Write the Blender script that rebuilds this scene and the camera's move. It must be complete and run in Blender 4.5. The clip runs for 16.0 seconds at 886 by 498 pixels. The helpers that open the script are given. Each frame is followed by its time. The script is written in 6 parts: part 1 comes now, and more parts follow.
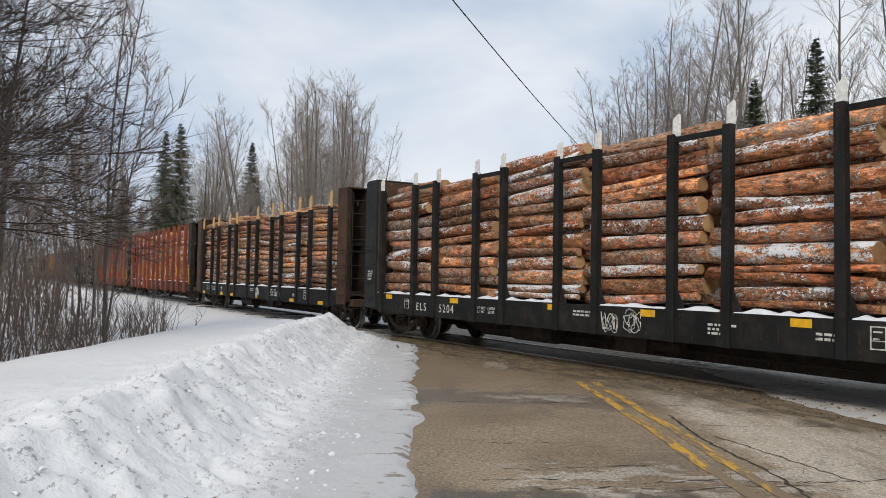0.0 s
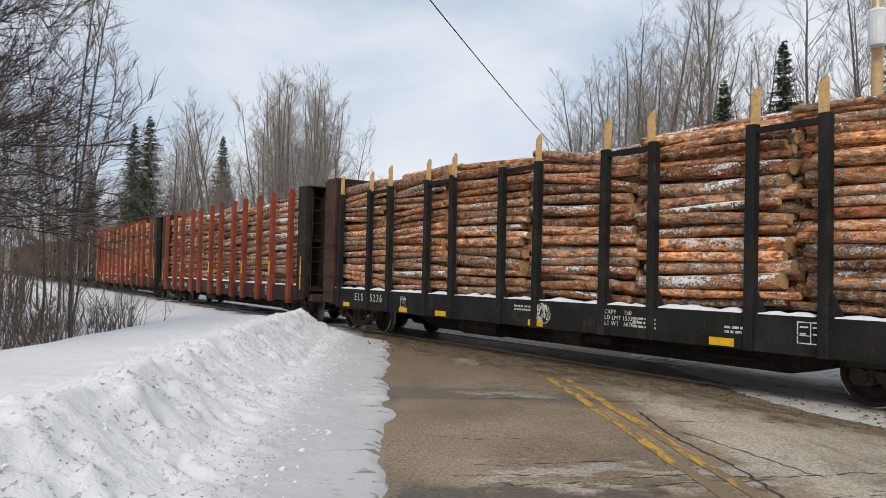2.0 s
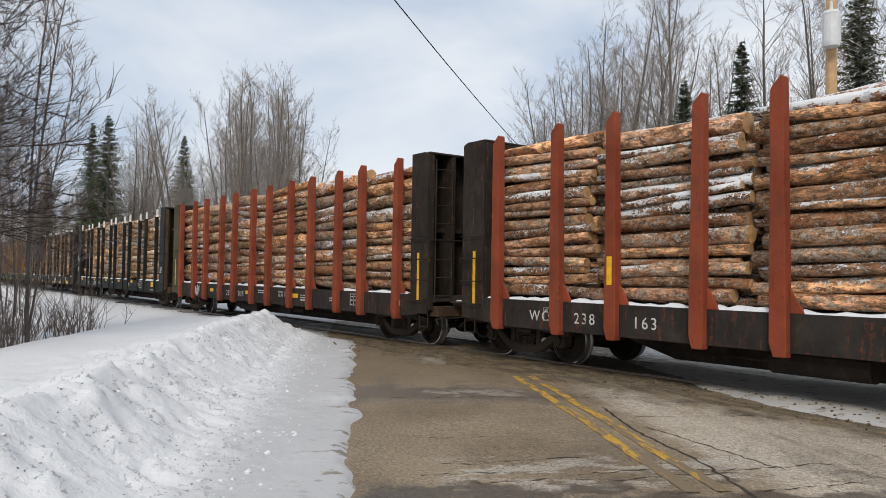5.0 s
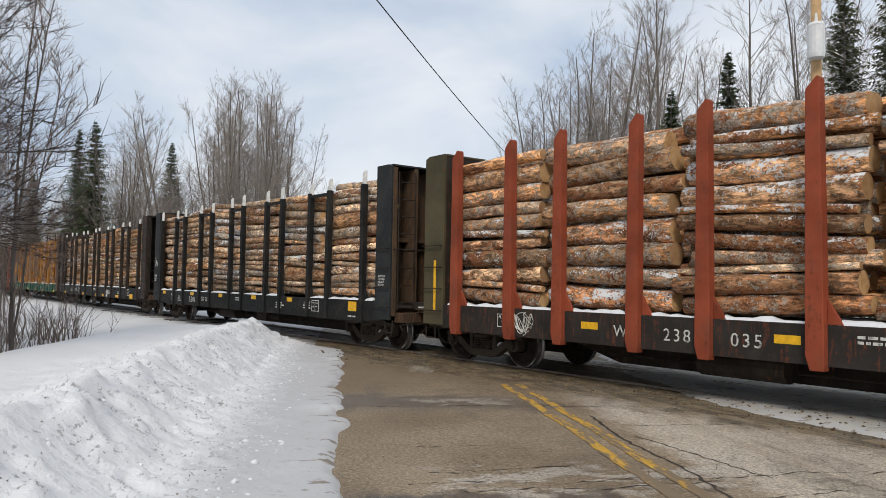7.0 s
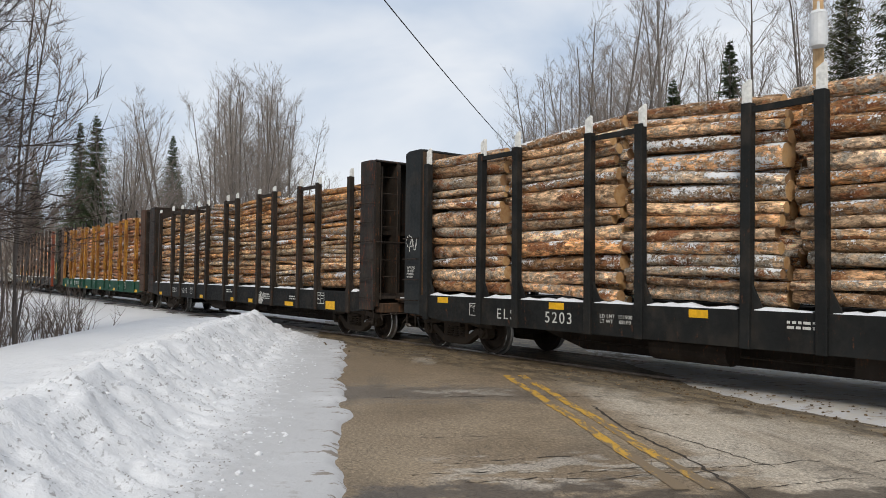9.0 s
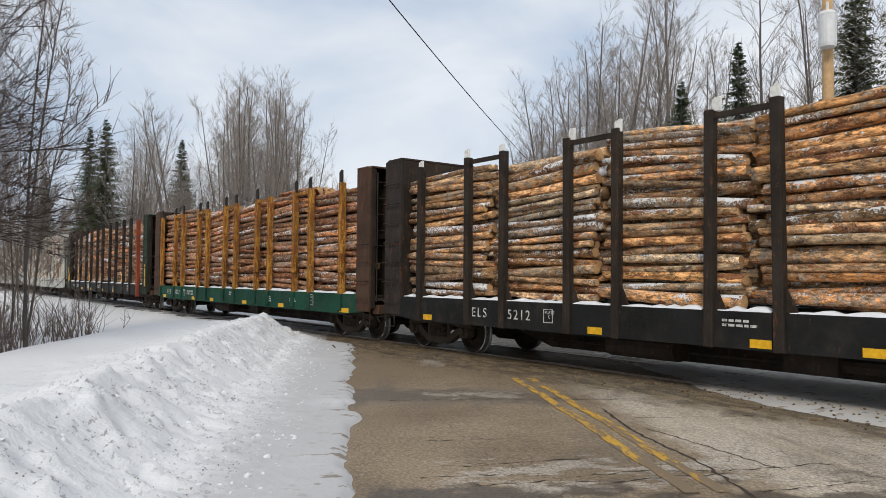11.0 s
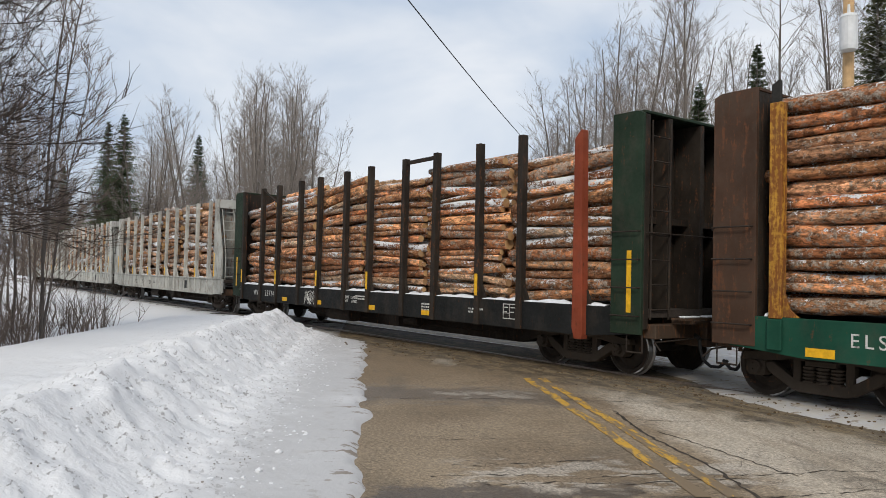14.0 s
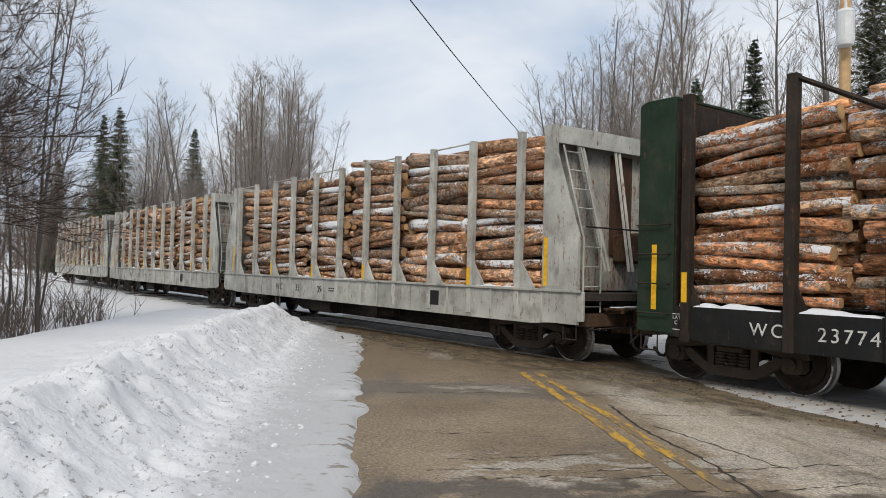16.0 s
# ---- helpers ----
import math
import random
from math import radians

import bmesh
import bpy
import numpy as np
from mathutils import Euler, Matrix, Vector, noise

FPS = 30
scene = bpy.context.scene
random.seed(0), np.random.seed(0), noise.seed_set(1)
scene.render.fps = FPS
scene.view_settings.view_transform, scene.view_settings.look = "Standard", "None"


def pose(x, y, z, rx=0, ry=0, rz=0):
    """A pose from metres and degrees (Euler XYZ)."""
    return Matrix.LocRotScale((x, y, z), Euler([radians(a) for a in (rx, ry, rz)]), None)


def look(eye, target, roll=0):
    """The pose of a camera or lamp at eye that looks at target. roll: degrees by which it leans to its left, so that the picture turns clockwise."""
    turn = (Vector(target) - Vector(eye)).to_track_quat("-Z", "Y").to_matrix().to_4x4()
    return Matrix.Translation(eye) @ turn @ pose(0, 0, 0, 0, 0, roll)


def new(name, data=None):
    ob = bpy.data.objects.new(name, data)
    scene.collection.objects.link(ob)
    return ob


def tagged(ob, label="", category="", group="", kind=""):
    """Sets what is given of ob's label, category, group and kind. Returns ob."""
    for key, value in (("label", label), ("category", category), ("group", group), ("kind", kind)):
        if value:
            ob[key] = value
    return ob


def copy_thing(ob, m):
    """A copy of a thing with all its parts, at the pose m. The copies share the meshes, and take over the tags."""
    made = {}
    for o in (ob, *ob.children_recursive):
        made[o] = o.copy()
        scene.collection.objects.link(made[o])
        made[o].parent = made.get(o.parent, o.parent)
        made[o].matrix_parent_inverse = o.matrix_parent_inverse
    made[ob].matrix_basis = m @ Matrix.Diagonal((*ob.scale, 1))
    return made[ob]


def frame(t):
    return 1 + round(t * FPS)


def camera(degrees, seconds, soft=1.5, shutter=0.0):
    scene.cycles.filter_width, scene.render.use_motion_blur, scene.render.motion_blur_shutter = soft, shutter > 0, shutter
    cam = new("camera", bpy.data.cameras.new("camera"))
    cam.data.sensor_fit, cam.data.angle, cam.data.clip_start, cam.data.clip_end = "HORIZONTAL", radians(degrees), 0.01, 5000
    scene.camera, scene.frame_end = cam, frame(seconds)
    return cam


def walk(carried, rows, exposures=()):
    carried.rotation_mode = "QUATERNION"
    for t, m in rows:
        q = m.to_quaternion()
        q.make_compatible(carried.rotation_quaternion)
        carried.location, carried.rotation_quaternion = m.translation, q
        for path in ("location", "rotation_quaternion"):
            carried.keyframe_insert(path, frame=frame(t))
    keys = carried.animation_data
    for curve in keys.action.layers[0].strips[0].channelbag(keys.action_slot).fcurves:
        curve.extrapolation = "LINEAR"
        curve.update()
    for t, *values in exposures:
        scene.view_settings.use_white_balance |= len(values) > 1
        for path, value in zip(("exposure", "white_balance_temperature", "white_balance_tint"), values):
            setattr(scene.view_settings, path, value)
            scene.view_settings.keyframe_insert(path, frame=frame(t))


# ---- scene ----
cam = camera(61.1, 16.0, soft=0.55)
EYE = (0.0, 0.0, 1.53)
# seconds, yaw, pitch, roll of the hand-held camera, which stands at the road's edge
TURN = [
    (0, 58.22, 2.25, -1.04),
    (0.5, 57.91, 2.22, -1.05),
    (1, 57.81, 2.04, -0.88),
    (1.5, 57.20, 2.00, -1.02),
    (2, 56.09, 2.02, -1.37),
    (2.5, 55.49, 1.90, -1.01),
    (3, 53.65, 1.97, -1.25),
    (3.5, 53.58, 1.98, -0.92),
    (4, 53.61, 1.86, -0.91),
    (6.5, 52.98, 2.62, -0.72),
    (7, 52.60, 2.66, -0.96),
    (7.5, 52.53, 2.45, -1.05),
    (8, 52.49, 2.32, -1.02),
    (8.5, 52.60, 2.25, -0.79),
    (9, 52.75, 2.00, -0.62),
    (9.5, 52.91, 2.01, -0.32),
    (10, 52.99, 2.07, -0.34),
    (12.5, 54.27, 2.23, -1.03),
    (13, 54.47, 2.17, -1.28),
    (13.5, 54.48, 2.16, -1.33),
    (14, 54.38, 2.09, -1.45),
    (14.5, 54.36, 1.97, -1.44),
    (15, 54.29, 1.80, -1.35),
    (15.5, 54.22, 1.71, -1.34),
    (16, 54.10, 1.66, -1.57),
]
walk(cam, [(t, pose(*EYE, 90 + p, r, y)) for t, y, p, r in TURN])

# ---- world, sun ----
TRACK_Y = 10.57
ROAD_TURN = 149.8           # the road's own x axis runs along it, y to its snowy side
RC, RS = math.cos(radians(ROAD_TURN)), math.sin(radians(ROAD_TURN))

world = bpy.data.worlds.new("overcast_sky")
scene.world = world
world.use_nodes = True
wt = world.node_tree
wt.nodes.clear()
w_out = wt.nodes.new("ShaderNodeOutputWorld")
w_bg = wt.nodes.new("ShaderNodeBackground")
w_sky = wt.nodes.new("ShaderNodeTexSky")
w_sky.sky_type, w_sky.sun_disc = "NISHITA", False
w_sky.sun_elevation, w_sky.sun_rotation = radians(39), radians(135)
w_sky.air_density, w_sky.dust_density = 1.0, 2.0
w_scale = wt.nodes.new("ShaderNodeVectorMath")
w_scale.operation = "SCALE"
w_scale.inputs["Scale"].default_value = 0.085
wt.links.new(w_sky.outputs[0], w_scale.inputs[0])
w_tc = wt.nodes.new("ShaderNodeTexCoord")
w_map = wt.nodes.new("ShaderNodeMapping")
w_map.inputs["Scale"].default_value = (1.0, 1.0, 2.6)
w_map.inputs["Location"].default_value = (0.35, 0.1, 0.2)
wt.links.new(w_tc.outputs["Generated"], w_map.inputs[0])
w_noise = wt.nodes.new("ShaderNodeTexNoise")
w_noise.inputs["Scale"].default_value, w_noise.inputs["Detail"].default_value = 2.1, 5.0
w_noise.inputs["Roughness"].default_value = 0.5
w_noise.inputs["Distortion"].default_value = 0.4
wt.links.new(w_map.outputs[0], w_noise.inputs["Vector"])
w_ramp = wt.nodes.new("ShaderNodeValToRGB")
w_ramp.color_ramp.elements[0].position, w_ramp.color_ramp.elements[0].color = 0.38, (0.505, 0.595, 0.725, 1)
w_ramp.color_ramp.elements[1].position, w_ramp.color_ramp.elements[1].color = 0.63, (0.85, 0.87, 0.90, 1)
wt.links.new(w_noise.outputs[0], w_ramp.inputs[0])
w_mix = wt.nodes.new("ShaderNodeMix")
w_mix.data_type = "RGBA"
w_mix.inputs["Factor"].default_value = 0.86
wt.links.new(w_scale.outputs[0], w_mix.inputs["A"])
wt.links.new(w_ramp.outputs[0], w_mix.inputs["B"])
wt.links.new(w_mix.outputs["Result"], w_bg.inputs[0])
w_bg.inputs[1].default_value = 1.0
wt.links.new(w_bg.outputs[0], w_out.inputs[0])

sun = new("sun", bpy.data.lights.new("sun", "SUN"))
sun.data.energy, sun.data.angle, sun.data.color = 1.75, radians(14), (1.0, 0.92, 0.81)
sun.matrix_world = look((7, -7, 8), (0, 0, 0))
scene.view_settings.exposure = 0.15


# ---- materials ----
class Nodes:
    """A material's node tree, with short calls."""

    def __init__(self, name, rough=0.8, metal=0.0, spec=0.3):
        self.mat = bpy.data.materials.new(name)
        self.mat.use_nodes = True
        self.t = self.mat.node_tree
        self.bsdf = self.t.nodes["Principled BSDF"]
        self.bsdf.inputs["Roughness"].default_value = rough
        self.bsdf.inputs["Metallic"].default_value = metal
        self.bsdf.inputs["Specular IOR Level"].default_value = spec
        self.tc = self.t.nodes.new("ShaderNodeTexCoord")
        self.info = self.t.nodes.new("ShaderNodeObjectInfo")
        self.geo = self.t.nodes.new("ShaderNodeNewGeometry")

    def put(self, socket, value):
        if isinstance(value, bpy.types.NodeSocket):
            self.t.links.new(value, socket)
        elif isinstance(value, tuple) and len(value) == 3 and socket.type == "RGBA":
            socket.default_value = (*value, 1)
        else:
            socket.default_value = value

    def math(self, op, a, b=0.0, clamp=False):
        n = self.t.nodes.new("ShaderNodeMath")
        n.operation, n.use_clamp = op, clamp
        self.put(n.inputs[0], a), self.put(n.inputs[1], b)
        return n.outputs[0]

    def vec(self, scale=(1, 1, 1), offset=0.0, world=False):
        """The object's own coordinates, stretched, shifted by its random number."""
        m = self.t.nodes.new("ShaderNodeMapping")
        m.inputs["Scale"].default_value = scale
        self.put(m.inputs[0], self.geo.outputs["Position"] if world else self.tc.outputs["Object"])
        if not offset:
            return m.outputs[0]
        a = self.t.nodes.new("ShaderNodeVectorMath")
        self.put(a.inputs[0], m.outputs[0])
        self.put(a.inputs[1], self.math("MULTIPLY", self.info.outputs["Random"], offset))
        return a.outputs[0]

    def noise(self, scale, vec, detail=3.0, rough=0.55, distort=0.0):
        n = self.t.nodes.new("ShaderNodeTexNoise")
        n.inputs["Scale"].default_value, n.inputs["Detail"].default_value = scale, detail
        n.inputs["Roughness"].default_value, n.inputs["Distortion"].default_value = rough, distort
        self.put(n.inputs["Vector"], vec)
        return n.outputs[0]

    def cells(self, scale, vec, feature="DISTANCE_TO_EDGE"):
        n = self.t.nodes.new("ShaderNodeTexVoronoi")
        n.feature = feature
        n.inputs["Scale"].default_value = scale
        self.put(n.inputs["Vector"], vec)
        return n.outputs[0]

    def ramp(self, fac, *stops):
        n = self.t.nodes.new("ShaderNodeValToRGB")
        el = n.color_ramp.elements
        while len(el) < len(stops):
            el.new(0.5)
        for e, (p, c) in zip(el, stops):
            e.position, e.color = p, (*c, 1) if isinstance(c, tuple) else (c, c, c, 1)
        self.put(n.inputs[0], fac)
        return n.outputs[0]

    def step(self, x, lo, hi):
        n = self.t.nodes.new("ShaderNodeMapRange")
        n.interpolation_type = "SMOOTHSTEP"
        self.put(n.inputs[0], x)
        n.inputs[1].default_value, n.inputs[2].default_value = lo, hi
        return n.outputs[0]

    def mix(self, fac, a, b, mode="MIX"):
        n = self.t.nodes.new("ShaderNodeMix")
        n.data_type, n.blend_type = "RGBA", mode
        self.put(n.inputs["Factor"], fac), self.put(n.inputs["A"], a), self.put(n.inputs["B"], b)
        return n.outputs["Result"]

    def axis(self, vec, i):
        n = self.t.nodes.new("ShaderNodeSeparateXYZ")
        self.put(n.inputs[0], vec)
        return n.outputs[i]

    def colour(self, c):
        self.put(self.bsdf.inputs["Base Color"], c)

    def bump(self, height, strength=0.4, dist=0.01):
        n = self.t.nodes.new("ShaderNodeBump")
        n.inputs["Strength"].default_value, n.inputs["Distance"].default_value = strength, dist
        self.put(n.inputs["Height"], height)
        self.put(self.bsdf.inputs["Normal"], n.outputs[0])


def bark_material(name, tones, bare, snow):
    """Bark of felled logs: each log its own tone, torn patches of bare wood, grime, lichen and lying snow."""
    g = Nodes(name, 0.9, spec=0.15)
    along = g.vec((0.30, 1, 1), 37.0)
    free = g.vec((1, 1, 1), 91.0)
    rnd = g.info.outputs["Random"]
    n = len(tones)
    col = g.ramp(rnd, *[((i + 0.5) / n, (c[0] * 1.20, c[1] * 1.10, c[2] * 0.99)) for i, c in enumerate(tones)])
    bright = g.math("FRACT", g.math("MULTIPLY", rnd, 73.1))
    col = g.mix(1.0, col, g.ramp(bright, (0.0, 0.50), (0.5, 1.0), (1.0, 1.9)), "MULTIPLY")
    streak = g.noise(16, along, 6, 0.75)
    col = g.mix(1.0, col, g.ramp(streak, (0.34, 0.24), (0.47, 1.0), (0.64, 2.7)), "MULTIPLY")
    patch = g.noise(4.2, along, 4, 0.6, 0.3)
    flake = g.noise(34, free, 4, 0.65)
    peel = g.step(g.math("ADD", patch, g.math("MULTIPLY", flake, 0.22)), 0.69 - bare, 0.73 - bare)
    col = g.mix(peel, col, g.mix(g.step(flake, 0.3, 0.7), (0.17, 0.060, 0.028), (0.36, 0.170, 0.080)))
    torn = g.step(g.noise(13, g.vec((0.45, 1, 1), 61.0), 6, 0.75), 0.57, 0.61)
    col = g.mix(g.math("MULTIPLY", torn, 0.70), col, g.mix(g.step(flake, 0.3, 0.7), (0.25, 0.115, 0.055), (0.50, 0.36, 0.24)))
    dark = g.step(g.noise(9, g.vec((0.6, 1, 1), 23.0), 6, 0.75), 0.52, 0.58)
    col = g.mix(g.math("MULTIPLY", dark, 0.70), col, (0.048, 0.027, 0.018))
    mossy = g.math("FRACT", g.math("MULTIPLY", rnd, 41.7))
    moss = g.step(g.math("ADD", g.noise(10, free, 6, 0.75), g.math("MULTIPLY", mossy, 0.12)), 0.585, 0.635)
    col = g.mix(g.math("MULTIPLY", moss, 0.75), col, g.mix(g.step(flake, 0.35, 0.65), (0.13, 0.115, 0.090), (0.50, 0.47, 0.41)))
    up = g.axis(g.geo.outputs["Normal"], 2)
    amount = g.math("MULTIPLY", g.math("POWER", g.math("FRACT", g.math("MULTIPLY", rnd, 17.3)), 2.6), snow)
    lie = g.math("ADD", g.math("ADD", g.noise(5.0, along, 6, 0.72), g.math("MULTIPLY", up, 0.09)), amount)
    crumbs = g.math("ADD", g.math("MULTIPLY", g.math("SUBTRACT", flake, 0.5), 0.55), g.math("MULTIPLY", g.math("SUBTRACT", g.noise(15, free, 4, 0.7), 0.5), 0.55))
    white = g.step(g.math("ADD", lie, crumbs), 0.685, 0.72)
    fleck = g.step(g.noise(46, free, 2, 0.7), 0.67, 0.72)
    col = g.mix(g.math("MULTIPLY", fleck, 0.8), col, (0.52, 0.43, 0.33))
    col = g.mix(white, col, (0.78, 0.79, 0.81))
    g.colour(col)
    g.bump(g.math("ADD", g.math("ADD", streak, g.math("MULTIPLY", torn, -0.5)), g.math("MULTIPLY", white, 0.8)), 1.0, 0.02)
    return g.mat


def sawn_material():
    g = Nodes("sawn_log_end", 0.85)
    v = g.vec((1, 1, 1), 50.0)
    col = g.ramp(g.noise(9, v, 4), (0.3, (0.40, 0.21, 0.085)), (0.55, (0.58, 0.37, 0.175)), (0.75, (0.48, 0.34, 0.21)))
    col = g.mix(g.math("MULTIPLY", g.info.outputs["Random"], 0.75), col, (0.22, 0.12, 0.065))
    g.colour(col)
    g.bump(g.noise(60, v), 0.3, 0.004)
    return g.mat


def paint_material(name, base, rust=(0.13, 0.055, 0.028), wear=0.5, dirt=0.4, rough=0.6):
    """Old railcar paint: faded, rust-streaked downwards, grimy."""
    g = Nodes(name, rough, spec=0.12)
    v = g.vec((1, 1, 1), 13.0)
    fade = g.noise(1.3, v, 4)
    col = g.mix(1.0, base, g.ramp(fade, (0.3, 0.72), (0.7, 1.3)), "MULTIPLY")
    run = g.noise(7, g.vec((2.2, 2.2, 0.35), 13.0), 5, 0.65)
    spot = g.noise(16, v, 5, 0.7)
    fac = g.step(g.math("ADD", g.math("MULTIPLY", run, 0.6), g.math("MULTIPLY", spot, 0.4)), 0.62 - 0.2 * wear, 0.74 - 0.2 * wear)
    col = g.mix(g.math("MULTIPLY", fac, 0.85), col, rust)
    grime = g.noise(3.1, g.vec((1, 1, 0.7), 29.0), 5, 0.6)
    col = g.mix(g.math("MULTIPLY", g.step(grime, 0.45, 0.75), dirt), col, (0.075, 0.06, 0.046))
    g.colour(col)
    g.put(g.bsdf.inputs["Roughness"], g.ramp(spot, (0.3, rough - 0.1), (0.7, min(rough + 0.3, 1.0))))
    g.bump(g.math("ADD", spot, g.math("MULTIPLY", fac, 0.6)), 0.22, 0.006)
    return g.mat


def snow_material():
    """Ploughed and trodden snow with grit; grimy beside the road and on the track."""
    g = Nodes("roadside_snow", 0.75, spec=0.25)
    p = g.vec()
    x, y = g.axis(p, 0), g.axis(p, 1)
    big, mid, fine = g.noise(0.7, p, 4), g.noise(5, p, 5, 0.6), g.noise(34, p, 4, 0.65)
    col = g.mix(big, (0.69, 0.70, 0.715), (0.755, 0.76, 0.77))
    col = g.mix(g.math("MULTIPLY", g.step(mid, 0.5, 0.75), 0.25), col, (0.62, 0.63, 0.64))
    # grit in the thrown-up bank and on the trodden shoulder
    near = g.math("MULTIPLY", g.step(y, 4.2, 1.8), g.step(y, -9.0, -5.0))
    grit = g.math("MULTIPLY", g.step(g.noise(10, g.vec((1.0, 1.8, 1)), 4, 0.7), 0.56, 0.62), g.step(g.noise(1.6, p, 4, 0.65), 0.40, 0.58))
    col = g.mix(g.math("MULTIPLY", g.math("MULTIPLY", grit, near), 0.8), col, (0.26, 0.25, 0.24))
    slush = g.math("MULTIPLY", g.step(y, 1.05, 0.1), g.step(g.math("ADD", g.noise(1.6, p, 4), g.math("MULTIPLY", fine, 0.25)), 0.5, 0.85))
    col = g.mix(g.math("MULTIPLY", slush, 0.6), col, (0.46, 0.45, 0.43))
    hole = g.math("MULTIPLY", g.step(g.noise(3.2, g.vec((1.7, 1.0, 1)), 5, 0.65), 0.56, 0.61), g.step(g.math("ADD", y, g.math("MULTIPLY", g.math("SUBTRACT", big, 0.5), 1.2)), 0.55, 0.1))
    packed = g.math("MULTIPLY", g.step(g.math("ADD", y, g.math("MULTIPLY", g.math("SUBTRACT", mid, 0.5), 0.9)), 1.4, 0.7), g.step(big, 0.15, 0.5))
    col = g.mix(g.math("MULTIPLY", packed, 0.92), col, (0.47, 0.47, 0.475))
    col = g.mix(g.math("MULTIPLY", hole, 0.85), col, (0.20, 0.16, 0.12))
    right = g.math("MULTIPLY", g.step(y, -4.9, -6.2), g.step(y, -9.0, -7.0))
    col = g.mix(g.math("MULTIPLY", right, g.step(mid, 0.42, 0.72)), col, (0.50, 0.47, 0.41))
    # the track: cinders, bark and oil over the snow
    across = g.math("ABSOLUTE", g.math("SUBTRACT", g.axis(g.geo.outputs["Position"], 1), TRACK_Y))
    bed = g.math("MULTIPLY", g.step(across, 2.3, 1.2), g.step(g.math("ADD", mid, g.math("MULTIPLY", fine, 0.3)), 0.48, 0.74))
    bed = g.math("MULTIPLY", bed, g.step(g.axis(g.geo.outputs["Position"], 0), -24.0, -16.0))
    sand = g.step(g.axis(g.geo.outputs["Position"], 0), -9.8, -7.6)
    col = g.mix(g.math("MULTIPLY", bed, g.math("SUBTRACT", 1.0, g.math("MULTIPLY", sand, 0.60))), col, g.mix(sand, (0.16, 0.13, 0.095), (0.46, 0.40, 0.30)))
    g.colour(col)
    g.bump(g.math("ADD", g.math("ADD", mid, g.math("MULTIPLY", fine, 0.22)), g.math("MULTIPLY", g.noise(9, p, 4, 0.65), g.step(y, 0.7, 1.5))), 0.45, 0.04)
    return g.mat


